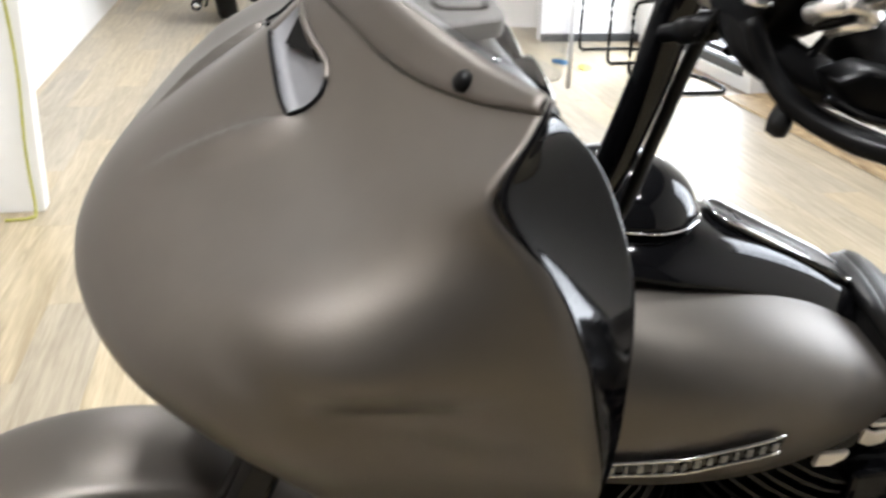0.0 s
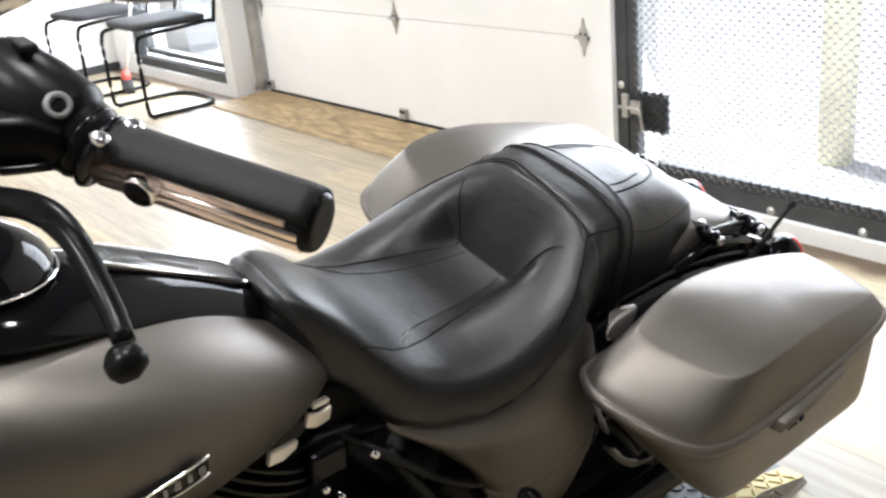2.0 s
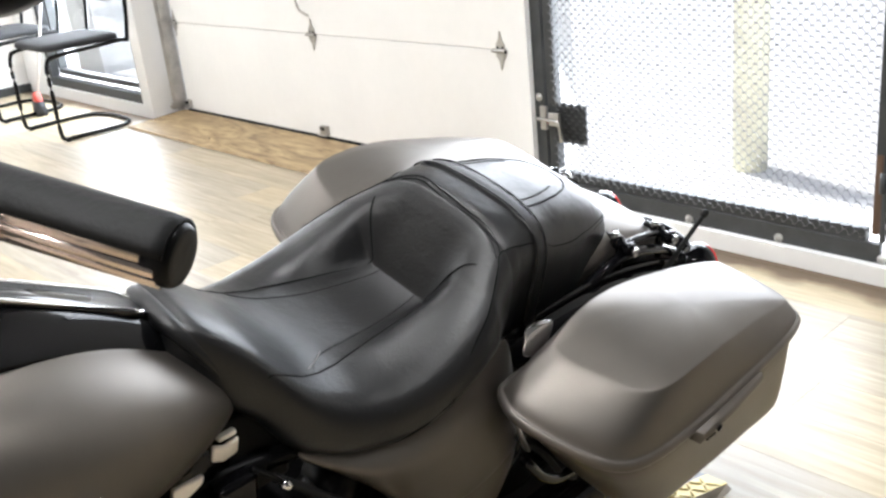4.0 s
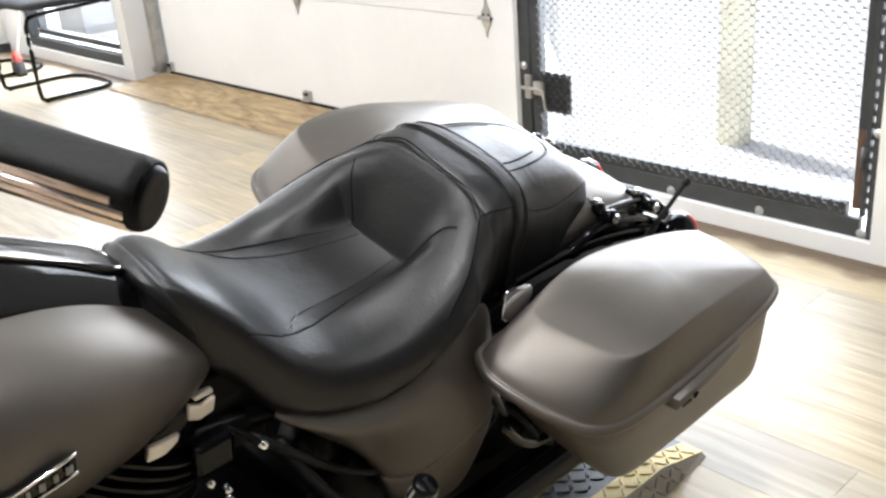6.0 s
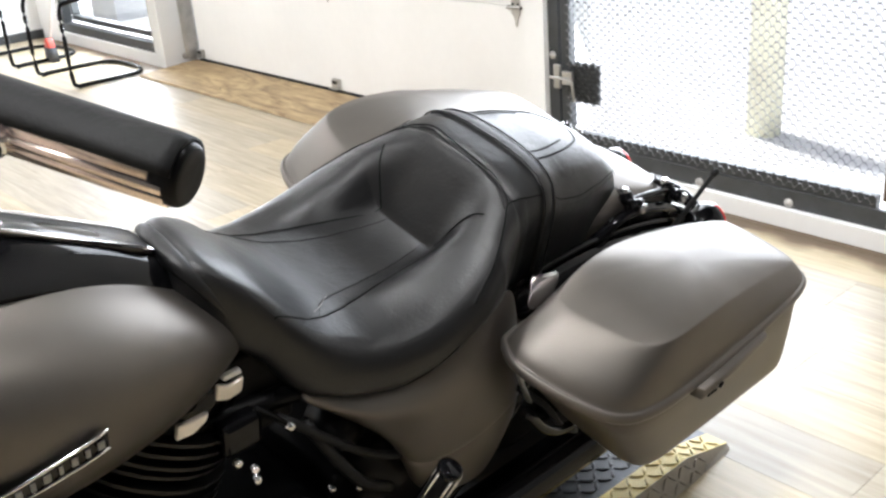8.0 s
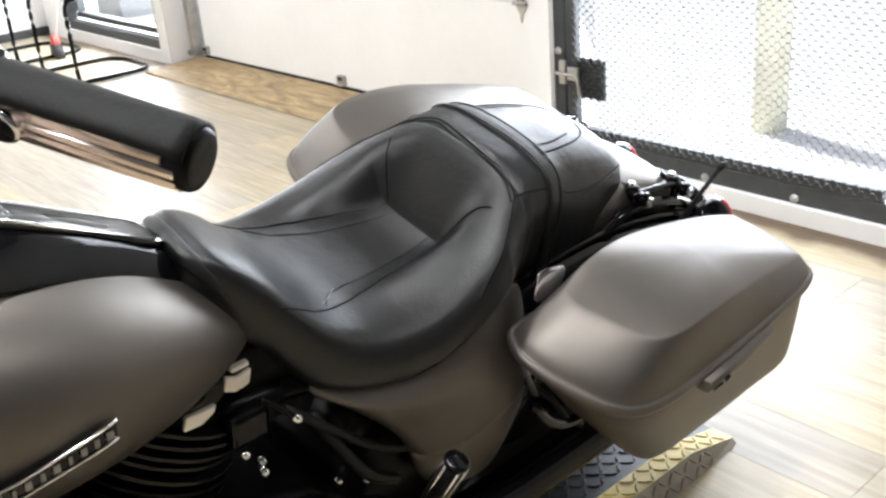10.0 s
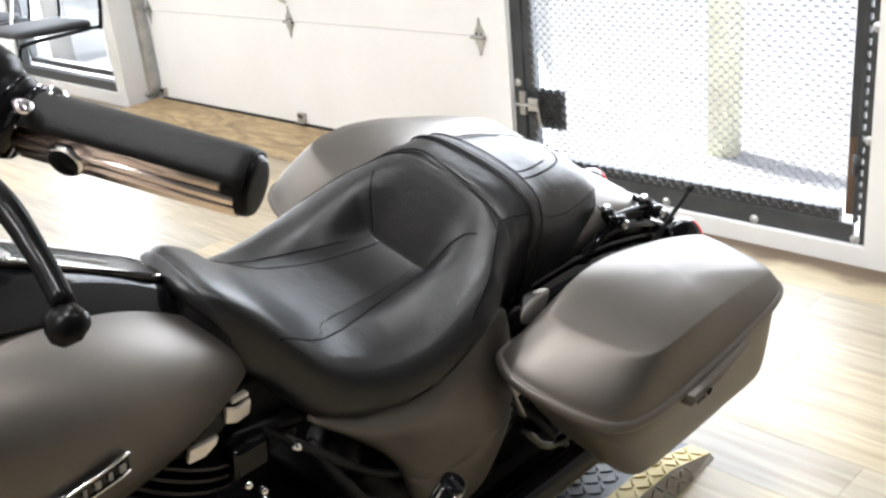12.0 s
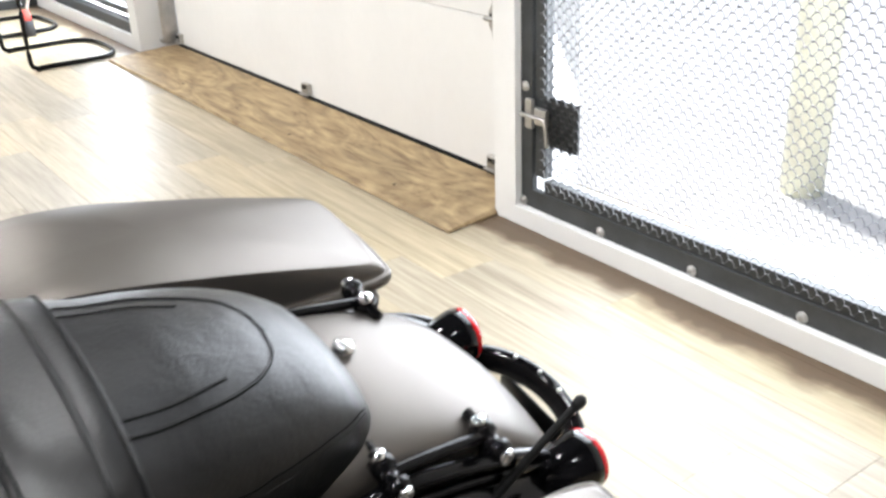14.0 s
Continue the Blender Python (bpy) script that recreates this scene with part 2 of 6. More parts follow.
def tube(pts, r, sides=10, steps=6, bm=None, flat=1.0, up=(0, 0, 1)):
    """A rod along a smooth path. r: one radius, or one for each end and the middle of the path by a list."""
    path = smooth_path(pts, steps) if steps > 1 else [Vector(q) for q in pts]
    rr = r if isinstance(r, (list, tuple)) else [r]
    rings = []
    for i, q in enumerate(path):
        d = (path[min(i + 1, len(path) - 1)] - path[max(i - 1, 0)]).normalized()
        u = d.cross(Vector(up))
        u = u.normalized() if u.length > 1e-3 else d.cross(Vector((1, 0.2, 0))).normalized()
        v = u.cross(d)
        f = i / max(1, len(path) - 1) * (len(rr) - 1)
        k = min(int(f), len(rr) - 2) if len(rr) > 1 else 0
        rad = rr[0] if len(rr) == 1 else rr[k] * (1 - f + k) + rr[k + 1] * (f - k)
        rings.append([q + rad * (math.cos(a) * u + flat * math.sin(a) * v) for a in (2 * math.pi * s / sides for s in range(sides))])
    return loft(rings, bm=bm)


def lathe(profile, origin, axis, sides=24, bm=None, oval=1.0):
    """Turns a profile of (distance along the axis, radius) about an axis."""
    d = Vector(axis).normalized()
    u = d.cross(Vector((0, 0, 1)))
    u = u.normalized() if u.length > 1e-3 else Vector((1, 0, 0))
    v = d.cross(u)
    o = Vector(origin)
    rings = [[o + d * h + max(r, 1e-4) * (math.cos(a) * u + oval * math.sin(a) * v) for a in (2 * math.pi * s / sides for s in range(sides))] for h, r in profile]
    return loft(rings, bm=bm)


def ruled(rows, bm=None):
    """An open sheet over rows of points."""
    return loft(rows, closed=False, caps=False, bm=bm)


def mirrored(half):
    """A row from the left to the right side, out of its left half that begins on the middle line."""
    return [(x, y, z) for x, y, z in reversed(half)] + [(-x, y, z) for x, y, z in half[1:]]


def interp(xs, ys, x):
    return float(np.interp(x, xs, ys))


def rrect(x0, x1, y0, y1, z, r, n=5):
    """A rounded rectangle at height z; z may be a function of x and y."""
    out = []
    for cx, cy, a0 in ((x1 - r, y1 - r, 0), (x0 + r, y1 - r, 90), (x0 + r, y0 + r, 180), (x1 - r, y0 + r, 270)):
        for k in range(n + 1):
            a = radians(a0 + 90 * k / n)
            x, y = cx + r * math.cos(a), cy + r * math.sin(a)
            out.append((x, y, z(x, y) if callable(z) else z))
    return out


# ---- the room ----
def structure(name, bm, material, label, category, **k):
    return tagged(part(name, bm, material, None, label, **{"smooth": False, **k}), category=category, kind="structure")


XW, XE, YS, ZC = -9.4, 4.4, -4.25, 3.0
floor = structure("floor", boxed((XW + XE) / 2, (YS + 0.4) / 2, -0.06, XE - XW, 0.4 - YS, 0.1), mat("floor_underlay", (0.16, 0.12, 0.075), 0.7), "light oak plank floor with a satin sheen", "floor")
structure("ceiling", boxed((XW + XE) / 2, (YS + 0.2) / 2, ZC + 0.06, XE - XW + 0.4, 0.6 - YS, 0.12), mat("dark_ceiling_paint", (0.09, 0.09, 0.09), 0.8, 0, 0.15, 2, 0.2, 30), "plain dark painted ceiling", "ceiling")

wn_bm = bmesh.new()
GL, GR, GB, GT = 0.1, 1.488, 0.06, 2.25
WL, WR, WB, WT = -4.62, -3.165, 0.075, 2.05
DL, DR, DT = -3.05, 0.0, 2.3
TH = 0.26
for x0, x1, z0, z1 in (
    (-5.0, WL, 0, ZC), (WL, WR, 0, WB), (WL, WR, WT, ZC), (WR, DL, 0, ZC), (DL, DR, DT, ZC),
    (DR, GL, 0, ZC), (GL, GR, 0, GB), (GL, GR, GT, ZC), (GR, XE, 0, ZC)):
    box(wn_bm, (x0 + x1) / 2, TH / 2, (z0 + z1) / 2, x1 - x0, TH, z1 - z0)
structure("wall_north", wn_bm, WHITE, "white painted wall with a garage door, a gate and a window", "wall")
structure("wall_return", boxed(-5.06, -0.27, ZC / 2, 0.12, 1.06, ZC), WHITE, "white painted return wall beside the window", "wall")
structure("baseboard", boxed(-4.985, -0.4, 0.03, 0.03, 0.8, 0.06, None), FRAMEGREY, "dark baseboard along the return wall", "baseboard", bevel=0.004)
structure("wall_north_far", boxed((XW - 5.0) / 2, TH / 2 + 0.6, ZC / 2, -5.0 - XW, TH, ZC), WHITE, "white wall of the far bay", "wall")
structure("wall_south", boxed((XW - 0.5) / 2, YS - 0.1, ZC / 2, -0.5 - XW, 0.2, ZC), WHITE, "white painted long wall", "wall")
structure("wall_south_near", boxed((XE - 0.5) / 2, YS - 0.1, ZC / 2, XE + 0.5, 0.2, ZC), mat("tan_wall_paint", (0.42, 0.38, 0.335), 0.7, 0, 0.1, 2, 0.1, 60), "tan painted wall of the near bay", "wall")
structure("wall_west", boxed(XW - 0.1, -1.8, ZC / 2, 0.2, 5.6, ZC), WHITE, "white painted end wall", "wall")
structure("wall_east", boxed(XE + 0.1, -1.8, ZC / 2, 0.2, 5.0, ZC), DARKWALL, "grey painted end wall", "wall")
structure("partition", boxed(-1.30, -4.03, 1.1, 0.09, 0.45, 2.2), WHITE, "white painted end of a low partition", "partition", bevel=0.006)

# ground outside
structure("ground", boxed(0, 30.4, -0.13, 160, 60, 0.1), CONCRETE, "pale sunlit concrete yard outside", "ground")
# the backdrop gives off its own glow, standing in for daylight across the yard
structure("backdrop", boxed(-2, 14.0, 2.5, 40, 0.3, 5.0), mat("glowing_backdrop", (0.82, 0.80, 0.78), 0.8, 0, 0.05, 0.7, 0.2, 30, emit=0.7), "plain glowing backdrop in place of daylight across the yard", "backdrop")


def bollard():
    t = thing("bollard", pose(0.405, 1.05, -0.08), "yellow and white painted steel post standing outside the gate", "post")
    part("post", lathe([(0, 0.075), (1.9, 0.075), (2.0, 0.06), (2.04, 0.0)], (0, 0, 0), (0, 0, 1), 20), mat("bollard_paint", (0.90, 0.86, 0.68), 0.5, 0, 0.15, 5, 0.1, 50), t)
    part("cap", lathe([(2.03, 0.02), (2.06, 0.015), (2.065, 0)], (0, 0, 0), (0, 0, 1), 14), STEEL, t)


bollard()


# ---- garage door ----
def garage_door():
    t = thing("garage_door", pose(0, 0.18, 0), "closed white sectional garage door with steel hinges", "garage door")
    x0, x1 = -2.93, -0.06
    for k, (a, b) in enumerate(((0.035, 0.565), (0.567, 1.1), (1.102, 1.64), (1.642, 2.32))):
        p = part("panel", boxed((x0 + x1) / 2, 0.025, (a + b) / 2, x1 - x0, 0.05, b - a), DOORWHITE, t, bevel=0.004, smooth=False)
    part("seal", tube([(x0, 0.005, 0.028), (x1, 0.005, 0.028)], 0.017, 8, 1), RUBBER, t, "black rubber seal along the bottom")
    for x in (x0 + 0.03, -1.51, -0.21):
        for z in (0.565, 1.1, 1.64):
            h = bmesh.new()
            loft([[(x + sx * w, -0.003 - d, z + dz) for sx, d in ((-1, 0), (1, 0), (1, 0.003), (-1, 0.003))] for dz, w in ((-0.078, 0.003), (-0.045, 0.009), (-0.024, 0.024), (0.024, 0.024), (0.045, 0.009), (0.078, 0.003))], bm=h)
            tube([(x - 0.035, -0.012, z), (x + 0.035, -0.012, z)], 0.009, 8, 1, bm=h)
            hg = part("hinge", h, STEEL, t, "zinc steel hinge", smooth=False)
            for dx in (-0.014, 0.014):
                part("hinge_hole", boxed(x + dx, -0.0065, z + 0.006, 0.009, 0.003, 0.022), BLACK, hg, smooth=False)
            part("hinge_pin", tube([(x - 0.040, -0.014, z - 0.002), (x + 0.040, -0.014, z - 0.002)], 0.0045, 8, 1), BLACK, hg)
        b = boxed(x, -0.012, 0.075, 0.055, 0.022, 0.05)
        box(b, x, -0.02, 0.053, 0.065, 0.035, 0.006)
        part("bracket", b, STEEL, t, "zinc steel bottom bracket", bevel=0.002, smooth=False)
        for dx in (-0.014, 0.0, 0.014):
            part("slot", boxed(x + dx, -0.0245, 0.085, 0.007, 0.003, 0.016), BLACK, t, smooth=False)
    hd = tube([(-1.51, -0.012, 0.66), (-1.51, -0.03, 0.67), (-1.53, -0.05, 0.7), (-1.545, -0.05, 0.78), (-1.52, -0.03, 0.82), (-1.51, -0.012, 0.83)], 0.006, 8, 5)
    part("pull_handle", hd, STEEL, t, "bent steel pull handle")


def door_track(x, s):
    t = thing("door_track", pose(x, 0.13, 0), "galvanised steel door track screwed to the jamb", "track", "door tracks")
    part("channel", tube([(0, 0, 0.06), (0, 0, 2.4)], 0.024, 4, 1, flat=0.8), STEEL, t, smooth=False)
    part("flange", boxed(s * 0.03, 0.02, 1.22, 0.004, 0.07, 2.36), STEEL, t, smooth=False)
    part("angle_plate", boxed(-s * 0.032, 0.02, 0.14, 0.06, 0.004, 0.2), STEEL, t, bevel=0.002, smooth=False)
    rl = bmesh.new()
    lathe([(0, 0.02), (0.02, 0.02)], (-s * 0.03, -0.01, 0.06), (1, 0, 0), 14, rl)
    part("roller", rl, STEEL, t)
    for z in (0.09, 0.2):
        part("bolt", lathe([(0, 0.008), (0.006, 0.008), (0.008, 0.004)], (-s * 0.03, 0.016, z), (0, -1, 0), 8), STEEL, t)


garage_door()
door_track(-2.985, 1)
door_track(-0.02, -1)


def ply_ramp():
    t = thing("plywood_ramp", pose(0, 0, 0), "worn plywood sheet laid as a ramp to the garage door", "ramp")
    prof = [(-0.212, 0.004), (-0.205, 0.012), (0.0, 0.022), (0.175, 0.031)]
    bm = bmesh.new()
    rings = [[(x, y, z) for y, z in prof] + [(x, 0.175, 0.004)] for x in (-2.985, -2.0, -1.0, 0.03)]
    # the sheet is cut round the pillar at its right end
    rings[-1] = [(0.03 if y < 0 else -0.004, y, z) for x, y, z in rings[-1]]
    part("sheet", loft(rings, bm=bm), PLY, t, smooth=False)
    for x in (-2.2, -1.15, -0.4):
        part("nail_mark", lathe([(0, 0.006), (0.002, 0.005)], (x, -0.12, 0.0165), (0, 0, 1), 8), BLACK, t)


ply_ramp()


# ---- gate of expanded metal ----
def rust_bolt(parent, x, y, z, r=0.012):
    part("bolt", lathe([(0, r * 1.3), (0.003, r * 1.3), (0.003, r), (0.008, r * 0.9), (0.011, r * 0.4)], (x, y, z), (0, -1, 0), 12), STEEL, parent, "round zinc bolt head")


def lattice(x0, x1, z0, z1, y, lw, sw, w, bm=None, rag=0.0):
    """Expanded metal: zigzag strands that meet at their bonds."""
    bm = bm or bmesh.new()
    verts, faces = [], []
    rows, cols = int((z1 - z0) / sw), int((x1 - x0) / (lw / 2))
    for r in range(rows + 1):
        flip = 1 if r % 2 else -1
        prev = None
        for c in range(cols + 1):
            x = x0 + c * lw / 2
            bond = (c % 2 == 0) == (flip > 0)
            z = z0 + r * sw + (sw / 2 if bond else -sw / 2) * 0.82
            yy = y + (0.003 if bond else -0.003)
            # a thick bond, then a thin strand to the next one
            zn = z0 + r * sw + (-sw / 2 if bond else sw / 2) * 0.82
            for xx, h, zz in ((x - lw * 0.12, w * 1.9, z), (x + lw * 0.12, w * 1.9, z), (x + lw * 0.17, w * 0.8, z + (zn - z) * 0.2), (x + lw * 0.33, w * 0.8, z + (zn - z) * 0.8)):
                cur = len(verts)
                verts += [(xx, yy, zz - h / 2), (xx, yy + 0.0015, zz + h / 2), (xx, yy - 0.0025, zz + h / 2)]
                if prev is not None:
                    for i in range(3):
                        j = (i + 1) % 3
                        faces.append((prev + i, prev + j, cur + j, cur + i))
                prev = cur
    me = bpy.data.meshes.new("lattice")
    me.from_pydata(verts, [], faces)
    bm.from_mesh(me)
    bpy.data.meshes.remove(me)
    return bm


def gate():
    t = thing("mesh_gate", pose(0, 0, 0), "dark steel framed gate of expanded metal mesh, shut and latched", "gate")
    y = 0.035
    outer = [("stile", GL + 0.025, (GB + GT) / 2, 0.05, GT - GB), ("stile", GR - 0.014, (GB + GT) / 2, 0.028, GT - GB), ("rail", (GL + GR) / 2, GB + 0.03, GR - GL - 0.094, 0.06), ("rail", (GL + GR) / 2, GT - 0.03, GR - GL - 0.094, 0.06)]
    for n, cx, cz, sx, sz in outer:
        part(n, boxed(cx, y, cz, sx, 0.022, sz), FRAMEGREY, t, bevel=0.002, smooth=False)
    leaf = [("leaf_stile", GL + 0.078, (GB + GT) / 2 + 0.03, 0.046, GT - GB - 0.15), ("leaf_rail", (GL + GR) / 2, GB + 0.076, GR - GL - 0.19, 0.046)]
    for n, cx, cz, sx, sz in leaf:
        part(n, boxed(cx, y + 0.012, cz, sx, 0.03, sz), FRAMEGREY, t, bevel=0.003, smooth=False)
    part("wood_strip", boxed(GR - 0.070, y + 0.018, GB + 0.083 + 0.16, 0.022, 0.03, 0.32), mat("raw_timber", (0.11, 0.065, 0.04), 0.7, 0, 0.3, 6, 0.4, 60, stretch=(10, 10, 1)), t, "raw brown timber packing strip", bevel=0.003, smooth=False)
    part("hinge_stile", boxed(GR - 0.068, y + 0.016, 1.30, 0.026, 0.03, 1.82), FRAMEGREY, t, bevel=0.003, smooth=False)
    # hinge side: a slot of daylight, crossed by short tabs, between the leaf and the frame
    part("slot_bar", boxed(GR - 0.046, y + 0.004, (GB + GT) / 2, 0.014, 0.022, GT - GB - 0.13), FRAMEGREY, t, bevel=0.002, smooth=False)
    for k in range(58):
        part("slot_tab", boxed(GR - 0.0335, y + 0.002, GB + 0.10 + 0.0355 * k, 0.014, 0.010, 0.016), FRAMEGREY, t, smooth=False)
    for z in (0.31, 1.2, 2.0):
        part("gate_hinge", tube([(GR - 0.05, y - 0.01, z - 0.03), (GR - 0.05, y - 0.01, z + 0.03)], 0.009, 10, 1), FRAMEGREY, t)
    me = part("mesh", lattice(GL + 0.098, GR - 0.070, GB + 0.083, GT - 0.06, y - 0.016, 0.036, 0.0155, 0.0015), MESH, t, "grey expanded metal mesh", smooth=False, normals=False)
    me["kind"] = "stuff"
    gp = part("guard_plate", boxed(0.274, y - 0.004, 0.35, 0.138, 0.004, 0.148), FRAMEGREY, t, "dark mesh covered guard plate beside the latch", smooth=False)
    gm = part("plate_mesh", lattice(0.205, 0.343, 0.282, 0.425, y - 0.010, 0.036, 0.0155, 0.0030), FRAMEGREY, gp, smooth=False, normals=False)
    gm["kind"] = "stuff"
    lt = boxed(0.152, y - 0.022, 0.365, 0.03, 0.014, 0.09)
    box(lt, 0.205, y - 0.024, 0.365, 0.05, 0.016, 0.05)
    latch = part("latch", lt, STEEL, t, "zinc slide latch", bevel=0.003, smooth=False)
    part("slide_bolt", tube([(0.125, y - 0.036, 0.362), (0.2, y - 0.036, 0.362), (0.232, y - 0.038, 0.358), (0.24, y - 0.038, 0.33), (0.246, y - 0.038, 0.285)], 0.0065, 8, 4), STEEL, latch)
    for k in range(5):
        rust_bolt(t, 0.112 + k * 0.3345, y - 0.011, 0.076)
    for z in (0.44, 0.83, 1.25, 1.7, 2.1):
        rust_bolt(t, 0.122, y - 0.011, z)
    for z in (0.39, 0.72, 1.1, 1.5, 1.9):
        rust_bolt(t, GR - 0.012, y - 0.011, z)


gate()


# ---- window beside the garage door ----
def window():
    t = tagged(thing("window_1", pose(0, 0, 0), "black framed shop window with bright daylight", "window"), kind="structure")
    y = 0.05
    for n, cx, cz, sx, sz, yy in (
        ("window_frame", (WL + WR) / 2, WB + 0.03, WR - WL, 0.06, y), ("window_frame", (WL + WR) / 2, WT - 0.03, WR - WL, 0.06, y),
        ("window_frame", WL + 0.025, (WB + WT) / 2, 0.05, WT - WB - 0.12, y), ("window_frame", WR - 0.025, (WB + WT) / 2, 0.05, WT - WB - 0.12, y),
        ("sash", (WL + WR) / 2, WB + 0.1, WR - WL - 0.2, 0.035, y + 0.04), ("sash", WR - 0.11, (WB + WT) / 2, 0.03, WT - WB - 0.24, y + 0.04),
        ("sash", WL + 0.11, (WB + WT) / 2, 0.03, WT - WB - 0.24, y + 0.04), ("sash", (WL + WR) / 2, WT - 0.1, WR - WL - 0.2, 0.035, y + 0.04)):
        part(n, boxed(cx, yy, cz, sx, 0.06, sz), FRAMEGREY, t, bevel=0.003, smooth=False)
    p = part("pane", boxed((WL + WR) / 2, y + 0.08, (WB + WT) / 2, WR - WL - 0.06, 0.006, WT - WB - 0.1), glass("window_glass", (0.97, 0.98, 0.98)), t, smooth=False)
    p.visible_shadow = False


window()


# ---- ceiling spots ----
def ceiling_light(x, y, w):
    t = thing("ceiling_light", pose(x, y, ZC), "round white ceiling lamp out of view, switched on", "lamp", "ceiling lamps")
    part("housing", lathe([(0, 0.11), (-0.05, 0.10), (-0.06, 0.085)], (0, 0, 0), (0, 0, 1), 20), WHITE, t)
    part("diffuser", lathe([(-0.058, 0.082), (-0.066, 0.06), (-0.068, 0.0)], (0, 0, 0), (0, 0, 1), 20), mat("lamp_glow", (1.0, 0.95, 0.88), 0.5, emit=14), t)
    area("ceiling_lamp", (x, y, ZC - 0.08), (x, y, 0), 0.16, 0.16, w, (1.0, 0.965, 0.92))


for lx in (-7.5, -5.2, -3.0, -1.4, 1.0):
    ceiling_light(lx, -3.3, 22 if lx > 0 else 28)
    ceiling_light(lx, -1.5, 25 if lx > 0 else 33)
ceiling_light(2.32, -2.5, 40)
# two added fill lamps, unseen: for the fairing's side and the near floor
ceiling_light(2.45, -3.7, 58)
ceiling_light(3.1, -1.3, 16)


# ---- the motorcycle; its own frame has x to its left, y to its rear, z up, and it leans on its stand ----
BIKE = thing("motorcycle", pose(1.413, -1.868, 0.03, 0, 10, 2.9), "satin grey touring motorcycle with black seat, leaning on its stand", "motorcycle")
# the plane of the frame, to which seat, fender and bags belong: it leans further than the steered front
REAR = Matrix.Translation((0.008, 0, 0.70)) @ pose(0, 0, 0, 0, 7, -2) @ Matrix.Translation((0, 0, -0.70))
ZAX = 0.358
YF, YR = -1.29, 0.335

def ease(a, b, v):
    v = min(1.0, max(0.0, (v - a) / (b - a)))
    return v * v * (3 - 2 * v)


# fairing: rows from the screen's foot down, each from the nose to the rear edge
FAIR = [
    [(0, -1.028, 1.222), (0.10, -1.022, 1.219), (0.18, -0.998, 1.213), (0.26, -0.966, 1.207), (0.328, -0.950, 1.212)],
    [(0, -1.060, 1.188), (0.10, -1.040, 1.180), (0.19, -1.016, 1.168), (0.275, -0.988, 1.172), (0.342, -0.966, 1.190)],
    [(0, -1.112, 1.136), (0.12, -1.080, 1.122), (0.215, -1.052, 1.112), (0.303, -1.026, 1.125), (0.356, -0.992, 1.150)],
    [(0, -1.190, 1.072), (0.135, -1.158, 1.064), (0.255, -1.118, 1.055), (0.345, -1.055, 1.070), (0.372, -0.953, 1.108)],
    [(0, -1.256, 1.010), (0.145, -1.228, 1.010), (0.280, -1.182, 1.004), (0.366, -1.092, 1.008), (0.380, -0.924, 1.052)],
    [(0, -1.292, 0.935), (0.150, -1.264, 0.940), (0.275, -1.200, 0.946), (0.370, -1.090, 0.952), (0.386, -0.909, 0.995)],
    [(0, -1.254, 0.865), (0.137, -1.225, 0.870), (0.246, -1.158, 0.874), (0.340, -1.056, 0.880), (0.376, -0.888, 0.915)],
    [(0, -1.195, 0.808), (0.120, -1.174, 0.806), (0.205, -1.114, 0.802), (0.280, -1.028, 0.797), (0.328, -0.870, 0.825)],
    [(0, -1.150, 0.760), (0.100, -1.140, 0.755), (0.175, -1.085, 0.740), (0.250, -0.990, 0.735), (0.295, -0.856, 0.752)],
]
INTAKE = [(1.83, 0.07), (1.88, 0.18), (2.02, 0.47), (2.16, 0.74), (2.20, 0.92), (2.17, 0.97), (2.03, 1.02), (1.86, 1.05), (1.70, 1.01), (1.57, 0.90), (1.53, 0.75), (1.50, 0.57), (1.40, 0.32), (1.31, 0.12), (1.33, 0.07)]


def spline(p, t):
    k = min(int(t), len(p) - 2)
    f = t - k
    a = p[k - 1] if k > 0 else 2 * p[0] - p[1]
    b, c = p[k], p[k + 1]
    d = p[k + 2] if k + 2 < len(p) else 2 * p[-1] - p[-2]
    return 0.5 * (2 * b + (c - a) * f + (2 * a - 5 * b + 4 * c - d) * f * f + (3 * b - a - 3 * c + d) * f**3)


FGRID = np.array([[(-x, y, z) for x, y, z in r[:0:-1]] + list(r) for r in FAIR], float)


def fair_base(u, v):
    return spline(np.array([spline(r, v + 4) for r in FGRID]), u)


def fair_point(u, v, out=0.0):
    """The fairing's skin: u from the screen down, v from the right rear edge to the left one; with its crease, bulge and hollow."""
    p, e = fair_base(u, v), 0.02
    n = np.cross(fair_base(min(8, u + e), v) - fair_base(max(0, u - e), v), fair_base(u, min(4, v + e)) - fair_base(u, max(-4, v - e)))
    n = n / np.linalg.norm(n)
    n = n if n[1] < 0.3 else -n
    a = abs(v)
    vc = interp((2.1, 2.22, 2.6, 3.08, 3.6), (1.00, 0.94, 0.74, 0.55, 0.36), u)
    d = 0.009 * ease(-0.03, 0.02, a - vc) * (1 - ease(0.02, 0.36, a - vc)) * ease(2.05, 2.4, u) * (1 - ease(2.7, 3.6, u))
    d += 0.018 * math.exp(-((u - 3.35) / 0.75) ** 2 - ((a - 2.35) / 0.65) ** 2)
    hv = interp((3.5, 3.86, 4.1, 4.6, 5.5, 7), (2.4, 2.70, 2.98, 3.16, 3.25, 3.3), u)
    d -= 0.042 * ease(3.4, 4.8, u) * math.exp(-((a - hv) / 0.42) ** 2) * (1 - 0.6 * ease(5.5, 7, u))
    return p + n * (d + out)


